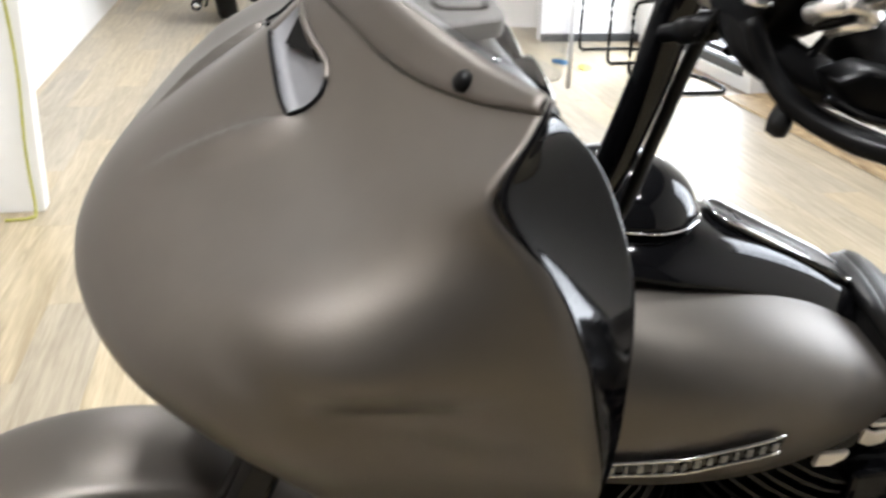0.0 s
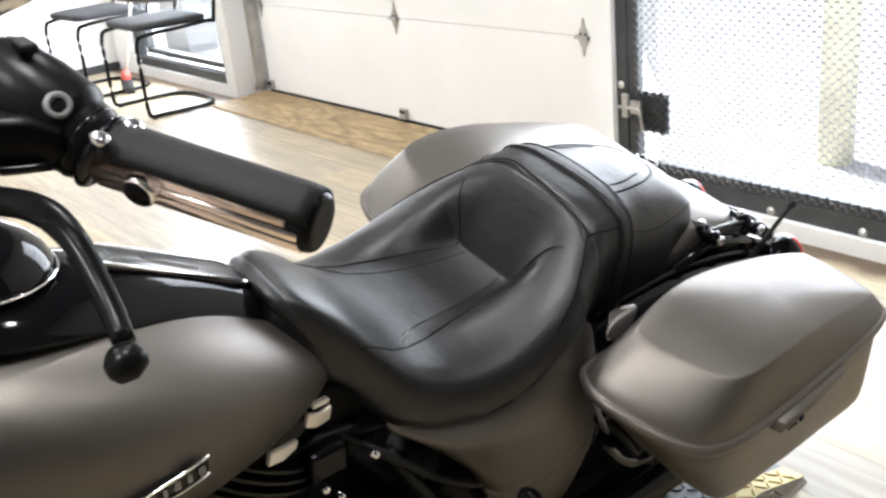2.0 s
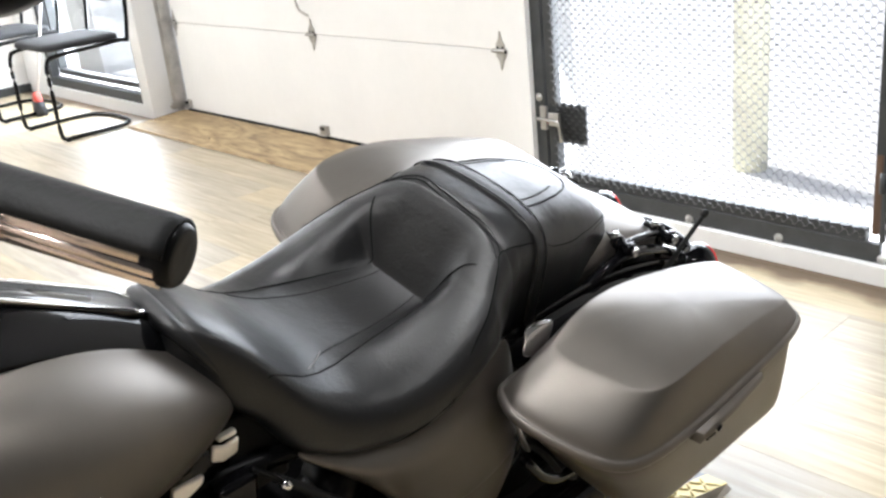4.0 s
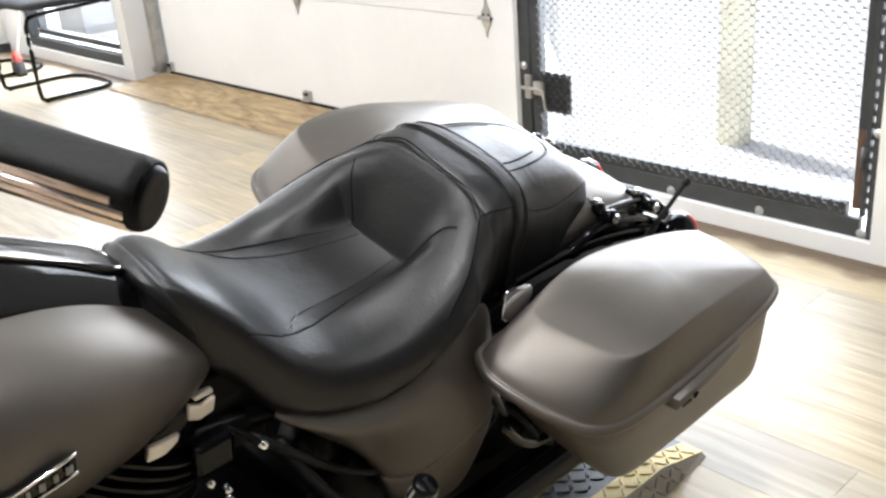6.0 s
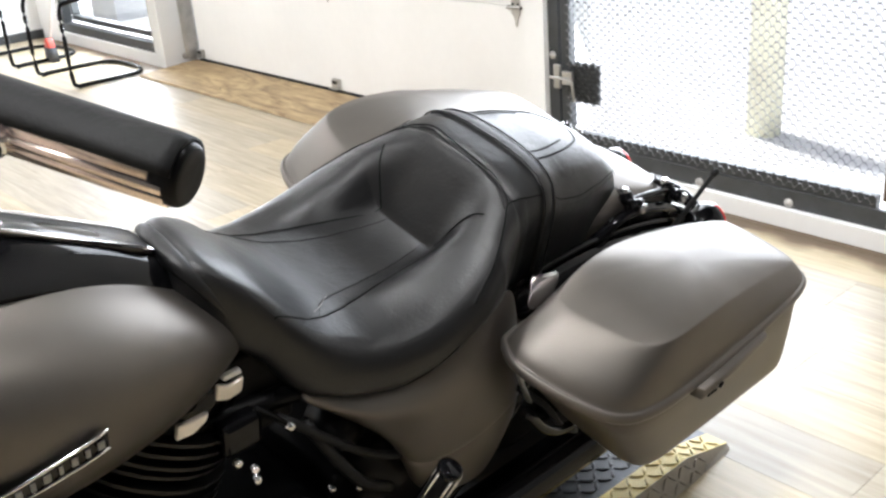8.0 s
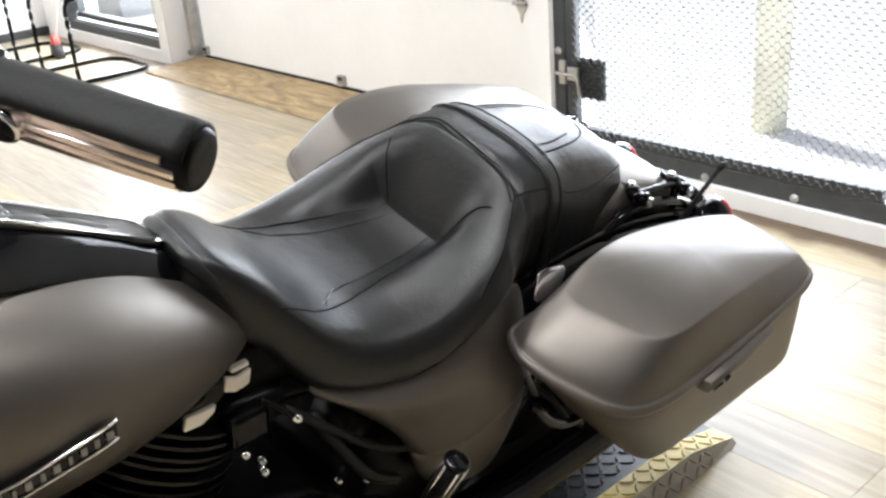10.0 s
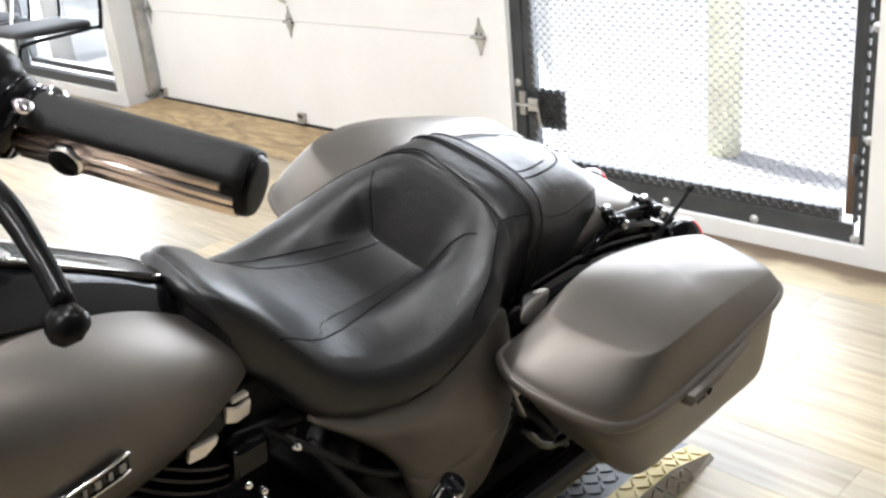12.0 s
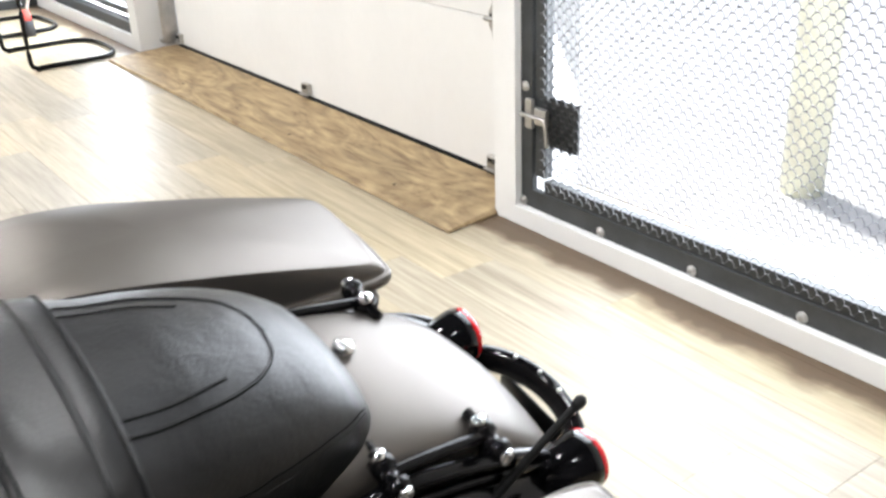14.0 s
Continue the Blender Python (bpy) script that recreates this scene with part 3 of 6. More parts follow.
def inside(u, v, poly):
    hit = False
    for (a, b), (c, d) in zip(poly, poly[1:] + poly[:1]):
        if (b > v) != (d > v) and u < (c - a) * (v - b) / (d - b) + a:
            hit = not hit
    return hit


def fairing():
    us = sorted(set([k / 8 for k in range(65)] + [1.2 + k / 32 for k in range(36)]))
    vs = sorted(set([k / 8 for k in range(-32, 33)] + [k / 32 for k in range(-36, 37)]))
    fb = bmesh.new()
    grid = [[fb.verts.new(fair_point(u, v)) for v in vs] for u in us]
    for r in range(len(us) - 1):
        for c in range(len(vs) - 1):
            if not inside((us[r] + us[r + 1]) / 2, abs(vs[c] + vs[c + 1]) / 2, INTAKE):
                fb.faces.new((grid[r][c], grid[r][c + 1], grid[r + 1][c + 1], grid[r + 1][c]))
    f = part("fairing", fb, DENIM, BIKE, "satin grey shark nose fairing", solid=0.006)
    # trim band on which the screen sits
    vb = [-4 + k / 6 for k in range(49)]
    low = lambda v: interp((0, 0.53, 1.42, 2.41, 3.43, 4.0), (1.06, 1.04, 1.0, 0.84, 0.62, 0.50), abs(v))
    band = [[fair_point(low(v) * k, v, o) for v in vb] for k, o in ((0.0, 0.004), (0.35, 0.0055), (0.75, 0.0052), (0.93, 0.004), (1.0, 0.0005))]
    part("screen_band", ruled(band), DENIM, f, "raised band under the windscreen", solid=0.004)
    for v in (2.78, 0.0, -2.78):
        o, q = fair_point(0.5, v, 0.003), fair_point(0.5, v, 0.02)
        part("screen_bolt", lathe([(0, 0.0085), (0.005, 0.0085), (0.008, 0.0055), (0.0085, 0)], o, q - o, 14), BLACK, f, "black rubber topped screen bolt")
    # air intake beside the nose, on each side
    for s in (1, -1):
        cu, cv = 1.74, 0.62
        rim = [fair_point(u, s * v, 0.0008) for u, v in INTAKE]
        part("intake_lip", tube(rim[:9], 0.0021, 8, 4), BLACK, f, "black edge of the air intake")
        part("intake_brow", tube(rim[8:], [0.0024, 0.0038, 0.0024], 8, 4), DENIM, f)
        rings = [[fair_point(cu + (u - cu) * k, s * (cv + (v - cv) * k), -dp) for u, v in INTAKE] for k, dp in ((1.03, 0.001), (0.97, 0.004), (0.86, 0.008), (0.6, 0.010), (0.01, 0.011))]
        part("air_intake", loft(rings, caps=False), mat("intake_grey", (0.12, 0.12, 0.125), 0.45), f, "grey scoop of the air intake")
        tri = [(1.77, 0.31), (1.62, 0.24), (1.45, 0.17), (1.50, 0.40), (1.64, 0.70)]
        part("intake_mouth", loft([[fair_point(u, s * v, -dp) for u, v in tri] for dp in (0.012, 0.0035)]), BLACK, f, "black mouth of the intake", smooth=False)
    # inner side panel, gloss black, from the fairing's rear edge to the bars
    for s in (1, -1):
        outer = [fair_base(u, 4.0) for u in (0, 0.5, 1, 1.5, 2, 3, 4, 5, 6, 7)]
        inner = [(0.312, -0.938, 1.194), (0.312, -0.928, 1.182), (0.310, -0.908, 1.165), (0.312, -0.892, 1.140), (0.314, -0.879, 1.114), (0.318, -0.862, 1.066), (0.328, -0.860, 1.022), (0.336, -0.862, 0.975), (0.333, -0.858, 0.905), (0.310, -0.856, 0.825)]
        rows = []
        for a, b in zip(outer, inner):
            b = np.array(b)
            rows.append([a + (b - a) * k + np.array((o, o * 0.4, 0)) for k, o in ((0, 0), (0.04, 0.004), (0.12, 0.002), (0.5, 0.0), (0.9, 0.002), (0.97, 0.003), (1.0, -0.004), (0.98, -0.014))])
        part("inner_panel", ruled([[(s * x, y, z) for x, y, z in r] for r in rows]), GLOSS, BIKE, "gloss black inner fairing panel", sub=2, solid=0.008)
        back = [[(s * (x - 0.004), y - 0.004, z), (s * (x - 0.05), y - 0.02, z), (s * 0.14, -0.91, z)] for x, y, z in inner[2:]]
        part("inner_cover", ruled(back), BLACK, f, "black inner fairing cover", sub=1, solid=0.004)
    # dash under the screen: black shell, a pale moulded plate with a finned vent and an oval button
    F0 = mirrored(FAIR[0])
    dash = [[(x * 0.97, y + 0.010, z - 0.010) for x, y, z in F0], [(x * 0.93, y * 0.6 - 0.395, z - 0.0125) for x, y, z in F0],
            [(x * 0.86, y * 0.2 - 0.725, z - 0.018) for x, y, z in F0], [(x * 0.80, -0.905, 1.115) for x, y, z in F0], [(x * 0.72, -0.905, 0.95) for x, y, z in F0]]
    d = part("dash", ruled(dash), mat("dash_black", (0.04, 0.04, 0.04), 0.4, 0, 0.08, 8, 0.05, 240), BIKE, "dark moulded dash under the windscreen", sub=2, solid=0.008)
    DG = mat("dash_grey", (0.17, 0.168, 0.163), 0.38, 0, 0.08, 8, 0.03, 240)
    ring = lambda k, dx, zz: [(x * k + dx, -0.967 + (y + 0.967) * k, zz) for x, y in ((-0.165, -1.012), (0.0, -1.016), (0.130, -1.012), (0.186, -1.000), (0.190, -0.985), (0.172, -0.938), (0.160, -0.932), (0.05, -0.930), (-0.07, -0.926), (-0.165, -0.930))]
    hole = [(x, y) for x, y in ((-0.150, -0.972), (-0.10, -0.983), (0.03, -0.988), (0.098, -0.989), (0.104, -0.984), (0.101, -0.952), (0.094, -0.946), (0.02, -0.940), (-0.07, -0.934), (-0.150, -0.938))]
    plate = [ring(1.0, 0, 1.196), ring(1.0, 0, 1.208), ring(0.985, 0.001, 1.2105), [(x, y, 1.2105) for x, y in hole], [(x, y, 1.207) for x, y in hole]]
    dp = part("dash_plate", loft(plate, caps=False), DG, d, "pale grey moulded plate round the vent", smooth=False, bevel=0.002)
    part("vent_wall", loft([[(x, y, z) for x, y in hole] for z in (1.207, 1.2085)], caps=False), BLACK, d, smooth=False)
    part("vent_back", loft([[(x, y, z) for x, y in hole] for z in (1.2045, 1.2065)]), BLACK, d, "black vent", smooth=False)
    for x in (-0.10, -0.03, 0.045):
        part("vent_fin", loft([[(x + a, -0.980, 1.2055), (x + a + 0.014, -0.980, 1.2055), (x + a - 0.012, -0.952, 1.2095), (x + a - 0.024, -0.952, 1.2095)] for a in (0.0, 0.020)]), mat("fin_grey", (0.14, 0.14, 0.14), 0.4), d, smooth=False)
    part("button_groove", loft([rrect(0.119, 0.153, -0.986, -0.940, z, 0.012) for z in (1.204, 1.2112)]), BLACK, d)
    part("button", loft([rrect(0.123, 0.149, -0.981, -0.945, z, 0.010) for z in (1.205, 1.213)]), DG, d, "oval vent button", bevel=0.0015)
    for x, y in ((0.20, -0.992), (0.25, -0.975), (0.22, -0.955), (0.275, -0.957)):
        part("dash_screw", lathe([(0, 0.004), (0.003, 0.004), (0.0045, 0.0015)], (x, y, interp((0.18, 0.30), (1.196, 1.190), x)), (0, 0, 1), 8), CHROME, d)
    # gauges behind the dash lip
    for s in (-0.13, -0.045, 0.045, 0.13):
        part("gauge", lathe([(0, 0.036), (0.012, 0.037), (0.014, 0.032), (0.010, 0.03), (0.010, 0)], (s, -0.893, 1.125), (0, 0.9, 0.35), 20), GLOSS, d, "round black gauge")


fairing()


def windscreen():
    top = [(0, -0.93, 1.385), (0.10, -0.928, 1.378), (0.19, -0.925, 1.355), (0.272, -0.925, 1.325), (0.332, -0.938, 1.215)]
    rows = []
    for k in (0.0, 0.35, 0.7, 1.0):
        row = []
        for (xa, ya, za), (xb, yb, zb) in zip(FAIR[0], top):
            bow = 0.035 * math.sin(math.pi * k) * (1 - xa / 0.4)
            row.append((xa + (xb - xa) * k, ya + (yb - ya) * k - bow - 0.003, za + (zb - za) * k + bow * 0.3 + 0.004))
        rows.append(mirrored(row))
    w = part("windscreen", ruled(rows), SMOKE, BIKE, "short smoked windscreen", sub=2, solid=0.003)
    w.visible_shadow = False
    part("screen_edge", tube(rows[-1], 0.0013, 6, 3), mat("acrylic_edge", (0.5, 0.5, 0.5), 0.15, 0, 0.05, 10, spec=0.8), w, "polished edge of the screen")


windscreen()


# ---- tank ----
TY = (-0.93, -0.88, -0.80, -0.70, -0.60, -0.50, -0.42, -0.365, -0.34)
TW = (0.085, 0.130, 0.170, 0.192, 0.192, 0.170, 0.132, 0.095, 0.070)
TT = (0.872, 0.902, 0.918, 0.909, 0.885, 0.846, 0.794, 0.745, 0.720)
CT = (0.900, 0.930, 0.940, 0.926, 0.896, 0.852, 0.800, 0.752, 0.728)
TM = (0.790, 0.790, 0.788, 0.780, 0.766, 0.745, 0.722, 0.706, 0.700)
TB = (0.700, 0.670, 0.648, 0.640, 0.640, 0.650, 0.662, 0.674, 0.682)


def tank_point(y, a):
    """A point of the tank's skin. a: 0 on top at the middle, 1 at the widest, 2 below."""
    w, t, m, b = (interp(TY, c, y) for c in (TW, TT, TM, TB))
    if a <= 1:
        return (w * math.sin(a * math.pi / 2) ** 0.85, y, m + (t - m) * math.cos(a * math.pi / 2) ** 0.85 if a < 1 else m)
    q = (a - 1) * math.pi / 2
    return (w * (0.55 + 0.45 * math.cos(q)), y, m - (m - b) * math.sin(q))


def tank():
    rings = []
    for y in TY:
        half = [tank_point(y, a) for a in (0, 0.2, 0.4, 0.6, 0.8, 1.0, 1.25, 1.5, 1.8, 2.0)]
        rings.append(half + [(-x, yy, z) for x, yy, z in half[:0:-1]])
    t = part("fuel_tank", loft(rings), DENIM, BIKE, "satin grey fuel tank", sub=2)
    # badge on each side: two bright lines with a dark row of unreadable letters between
    for s in (1, -1):
        def on(y, dz, out=0.004):
            z = 0.728 + 0.18 * (y + 0.74) + dz
            w, m, b = (interp(TY, c, y) for c in (TW, TM, TB))
            q = math.asin(min(1, max(0, (m - z) / (m - b))))
            return (s * (w * (0.55 + 0.45 * math.cos(q)) + out), y, z)
        ys = [-0.80 + 0.0262 * k for k in range(9)]
        for dz in (0.011, -0.013):
            part("badge_line", tube([on(y, dz) for y in ys], 0.0022, 6, 2), CHROME, t, "chrome line of the tank badge")
        part("badge_plate", ruled([[on(y, -0.011, 0.003) for y in ys], [on(y, 0.009, 0.003) for y in ys]]), GLOSS, t, "black badge strip")
        for k in range(14):
            y = -0.785 + 0.0142 * k
            x, yy, z = on(y, -0.001, 0.0045)
            part("badge_bar", boxed(x, yy, z, 0.002, (0.0045, 0.007, 0.0035, 0.0062)[k % 4], 0.009), mat("badge_grey", (0.22, 0.22, 0.22), 0.35, 0.7), t, smooth=False)
    # console with an inset plate
    cy = (-0.86, -0.80, -0.72, -0.64, -0.56, -0.48, -0.43, -0.405)
    cw = (0.05, 0.075, 0.088, 0.080, 0.064, 0.052, 0.045, 0.036)
    rows = []
    for y, w in zip(cy, cw):
        zt = interp(TY, CT, y)
        rows.append([(x * w, y, zt + dz) for x, dz in ((-1.25, -0.020), (-1.0, 0.004), (-0.72, 0.021), (-0.3, 0.026), (0.3, 0.026), (0.72, 0.021), (1.0, 0.004), (1.25, -0.020))])
    c = part("console", ruled(rows), GLOSS, BIKE, "gloss black tank console", sub=2, solid=0.012)
    z = lambda x, y: interp(TY, CT, y) + 0.0285
    part("console_plate", loft([rrect(-0.030 + 0, 0.030, -0.620, -0.425, (lambda x, y, d=d: z(x, y) + d), 0.022) for d in (-0.006, 0.002)]), mat("brushed_plate", (0.13, 0.13, 0.13), 0.3, 0.9, 0.1, 40, stretch=(1, 20, 1)), c, "grey brushed inset plate")
    rim = rrect(-0.031, 0.031, -0.622, -0.423, (lambda x, y: z(x, y) + 0.002), 0.023)
    part("plate_rim", tube(rim + rim[:1], 0.0026, 6, 1), CHROME, c, "chrome rim of the plate")
    for k in range(6):
        part("plate_bar", boxed(-0.012 + 0.0048 * k, -0.59, z(0, -0.59) + 0.003, 0.0032, 0.006, 0.001), CHROME, c, smooth=False)
    part("console_stud", lathe([(0, 0.010), (0.006, 0.010), (0.012, 0.005), (0.013, 0)], (0.0, -0.412, 0.815), (0, 0.2, 1), 12), CHROME, c)
    # round fuel door on its collar
    col = [[(r * 0.074 * math.cos(a), -0.735 + r * 0.085 * math.sin(a), zz - 0.10 * r * 0.092 * math.sin(a)) for a in (2 * math.pi * k / 28 for k in range(28))] for r, zz in ((1.06, 0.900), (1.05, 0.920), (1.0, 0.948))]
    part("cap_collar", loft(col), GLOSS, c, "gloss black filler collar", sub=1)
    dome = [[(r * 0.076 * math.cos(a), -0.735 + r * 0.088 * math.sin(a), zz - 0.10 * r * 0.092 * math.sin(a)) for a in (2 * math.pi * k / 28 for k in range(28))] for r, zz in ((0.97, 0.949), (1.03, 0.951), (1.03, 0.956), (0.97, 0.970), (0.84, 0.985), (0.62, 0.997), (0.35, 1.003), (0.05, 1.005))]
    dm = part("fuel_cap", loft(dome), GLOSS, BIKE, "domed gloss black fuel door", sub=1)
    part("cap_lock", lathe([(0, 0.012), (0.003, 0.012), (0.004, 0.009), (0.001, 0.006), (0.001, 0)], (0.0, -0.790, 0.993), (0, -0.35, 1), 16), BLACK, dm)
    part("cap_ring", tube([(0.0795 * math.cos(a), -0.735 + 0.0915 * math.sin(a), 0.9525 - 0.10 * 0.097 * math.sin(a)) for a in (2 * math.pi * k / 28 for k in range(29))], 0.0016, 6, 1), CHROME, dm, "thin bright ring under the fuel door")


tank()

# ---- seat ----
SEAT_Y = (-0.424, -0.418, -0.406, -0.388, -0.360, -0.333, -0.310, -0.285, -0.24, -0.18, -0.12, -0.08, -0.02, 0.02, 0.05, 0.075, 0.10, 0.145, 0.20, 0.27, 0.33, 0.370, 0.400, 0.425, 0.442)
SEAT_W = (0.036, 0.050, 0.066, 0.084, 0.104, 0.118, 0.137, 0.158, 0.182, 0.200, 0.207, 0.207, 0.201, 0.188, 0.168, 0.153, 0.145, 0.140, 0.137, 0.129, 0.116, 0.103, 0.086, 0.060, 0.036)
SEAT_L = (0.790, 0.772, 0.752, 0.732, 0.706, 0.682, 0.645, 0.624, 0.619, 0.617, 0.622, 0.636, 0.662, 0.668, 0.655, 0.635, 0.618, 0.608, 0.604, 0.600, 0.596, 0.592, 0.588, 0.584, 0.580)
MID_Y = (-0.424, -0.418, -0.406, -0.388, -0.36, -0.33, -0.30, -0.27, -0.24, -0.20, -0.15, -0.10, -0.05, -0.015, 0.003, 0.006, 0.012, 0.025, 0.040, 0.055, 0.066, 0.074, 0.0785, 0.084, 0.095, 0.12, 0.16, 0.23, 0.30, 0.345, 0.380, 0.405, 0.425, 0.442)
MID_Z = (0.806, 0.824, 0.836, 0.834, 0.817, 0.795, 0.764, 0.735, 0.714, 0.700, 0.690, 0.685, 0.684, 0.686, 0.689, 0.695, 0.708, 0.736, 0.767, 0.795, 0.811, 0.818, 0.8145, 0.819, 0.822, 0.824, 0.825, 0.816, 0.800, 0.782, 0.758, 0.724, 0.676, 0.610)
WING_Z = (0.806, 0.824, 0.836, 0.834, 0.817, 0.793, 0.759, 0.730, 0.712, 0.702, 0.702, 0.711, 0.730, 0.747, 0.760, 0.762, 0.766, 0.777, 0.789, 0.799, 0.805, 0.809, 0.8075, 0.811, 0.815, 0.821, 0.824, 0.816, 0.800, 0.782, 0.758, 0.724, 0.676, 0.610)
EDGE_U = (0, 0.2, 0.4, 0.55, 0.68, 0.79, 0.88, 0.945, 0.985, 1.0)
EDGE_F = (0, 0.003, 0.014, 0.034, 0.065, 0.115, 0.205, 0.345, 0.52, 0.68)
PAN = -0.010  # the rider's hollow sits a little off the middle


def seat_z(x, y):
    """The height of the seat's top at a place of its plan."""
    w, low = float(np.interp(y, SEAT_Y, SEAT_W)), float(np.interp(y, SEAT_Y, SEAT_L))
    mid, wing = float(np.interp(y, MID_Y, MID_Z)), float(np.interp(y, MID_Y, WING_Z))
    k = ease(0.058, 0.118, abs(x - PAN * (1 - ease(0.0, 0.06, y))) + 0.25 * max(0.0, 0.05 - abs(y - 0.05)))
    t = mid * (1 - k) + wing * k
    f = float(np.interp(min(abs(x) / w, 1.0), EDGE_U, EDGE_F)) * (1 - 0.5 * ease(0.03, 0.10, y))
    f += 0.09 * ease(0.13, 0.20, y) * min(abs(x) / w, 1.0) ** 2
    return t - (t - low) * f


def seat_flank(y, k):
    """A point of the left flank, k from the top edge of the side down to the hem."""
    w, low = float(np.interp(y, SEAT_Y, SEAT_W)), float(np.interp(y, SEAT_Y, SEAT_L))
    zb = seat_z(w, y)
    return w * interp((0, 0.35, 0.7, 1.0), (1.0, 1.004, 0.99, 0.94), k) + 0.0006, y, zb + (low - zb) * k


def seat():
    ys = np.unique(np.concatenate([np.linspace(-0.424, 0.442, 70), np.linspace(-0.004, 0.020, 13), np.linspace(0.02, 0.08, 12), np.linspace(0.07, 0.10, 8)]))
    us = [math.sin(math.pi / 2 * k / 26) for k in range(27)]
    us[-1] = 1.0
    rings = []
    for y in map(float, ys):
        w, low = float(np.interp(y, SEAT_Y, SEAT_W)), float(np.interp(y, SEAT_Y, SEAT_L))
        zb = seat_z(w, y)
        flank = [(w * 1.004, y, zb + (low - zb) * 0.35), (w * 0.99, y, zb + (low - zb) * 0.7), (w * 0.94, y, low), (w * 0.6, y, low - 0.004)]
        near = [(w * u, y, seat_z(w * u, y)) for u in us] + flank
        far = [(-w * u, y, seat_z(-w * u, y)) for u in us] + [(-x, yy, z) for x, yy, z in flank]
        rings.append(near + far[:0:-1])
    s = part("seat", loft(rings), LEATHER, BIKE, "black leather two-up seat with stitched panels", at=REAR)
    sm = s.modifiers.new("padding", "SMOOTH")
    sm.factor, sm.iterations = 0.5, 1

    def seam(pts, r=0.0018, n=6, lift=0.0005, end=()):
        p = [Vector((q.x, q.y, seat_z(q.x, q.y) + lift)) for q in smooth_path([(x, y, 0) for x, y in pts], n)] + [Vector(e) for e in end]
        sm = part("seam", tube(p, r, 6, 1), THREAD, s)
        # a row of stitches beside it
        bm, left = bmesh.new(), 0.0
        for a, b in zip(p, p[1:]):
            d = b - a
            side = d.cross(Vector((0, 0, 1))).normalized() * (r + 0.0016)
            while left < d.length:
                c = a + d * (left / d.length) + side
                if not end or abs(c.x) < 0.19:
                    c.z = seat_z(c.x, c.y)
                box(bm, 0, 0, 0, 0.0030, 0.0010, 0.0009, Matrix.Translation(c + Vector((0, 0, 0.0003))) @ d.to_track_quat("X", "Z").to_matrix().to_4x4())
                left += 0.0052
            left -= d.length
        part("stitching", bm, STITCH, sm, smooth=False)["kind"] = "stuff"

    for k in (1, -1):
        c = PAN
        # long seams of the rider's hollow, and the welts from its corner
        o = 1.0 if k > 0 else 0.3
        seam([(c + k * 0.061, 0.006), (c + k * 0.072, -0.05), (c + k * (0.084 + 0.001 * o), -0.12), (c + k * (0.096 + 0.005 * o), -0.19), (c + k * (0.103 + 0.010 * o), -0.245), (c + k * (0.108 + 0.015 * o), -0.29), (c + k * (0.106 + 0.018 * o), -0.325)], 0.0009)
        seam([(c + k * 0.040, 0.000), (c + k * 0.050, -0.06), (c + k * 0.060, -0.13), (c + k * 0.072, -0.19), (c + k * 0.084, -0.220), (c + k * (0.101 + 0.008 * o), -0.243)], 0.0005)
        seam([(c + k * 0.061, 0.006), (c + k * 0.070, 0.010), (c + k * 0.082, 0.015), (c * 0.8 + k * 0.094, 0.021), (c * 0.4 + k * 0.104, 0.029), (k * 0.112, 0.036)], 0.0011)
        # seam down the flank
        seam([(k * 0.131, 0.132), (k * 0.129, 0.102), (k * 0.124, 0.070), (k * 0.138, 0.052), (k * 0.155, 0.030), (k * 0.173, 0.002), (k * 0.189, -0.038)], 0.0010, end=[(k * x, y, z) for x, y, z in (seat_flank(-0.085, 0.25), seat_flank(-0.130, 0.45), seat_flank(-0.160, 0.65), seat_flank(-0.176, 0.85), seat_flank(-0.182, 0.98))])
        seam([(k * 0.131, 0.143), (k * 0.131, 0.19), (k * 0.126, 0.25), (k * 0.113, 0.31), (k * 0.094, 0.362), (k * 0.074, 0.392)], 0.0008)
        # the pillion pad's oval, with a line inside
        seam([(0.0, 0.322), (k * 0.030, 0.316), (k * 0.055, 0.292), (k * 0.072, 0.245), (k * 0.080, 0.19), (k * 0.082, 0.150)], 0.0008)
        seam([(k * 0.050, 0.262), (k * 0.062, 0.215), (k * 0.066, 0.160)], 0.0006)
    for d in (0.0, 0.0075):
        seam([(-0.124, 0.066 + d), (-0.098, 0.080 + d), (-0.066, 0.085 + d), (-0.028, 0.081 + d), (0.018, 0.076 + d), (0.055, 0.074 + d), (0.082, 0.075 + d), (0.098, 0.073 + d), (0.126, 0.060 + d)], 0.0009)
    # rolled lip round the seat's nose
    lip = [(0.0, -0.416, 0.830), (0.03, -0.413, 0.826), (0.050, -0.406, 0.817), (0.070, -0.393, 0.797), (0.085, -0.376, 0.768), (0.098, -0.358, 0.734)]
    part("nose_roll", tube([(-x, y, z) for x, y, z in reversed(lip)] + lip[1:], [0.002, 0.008, 0.012, 0.0135, 0.012, 0.008, 0.002], 10, 4), LEATHER, s, "rolled leather lip of the seat nose")
    part("scuff", tube([(x, y, seat_z(x, y) + 0.0009) for x, y in ((0.092, -0.246), (0.080, -0.226), (0.062, -0.203))], 0.0006, 5, 3), mat("pale_scuff", (0.22, 0.21, 0.20), 0.7), s, "pale scuff on the seat")
    # grab strap across the seat
    rows = []
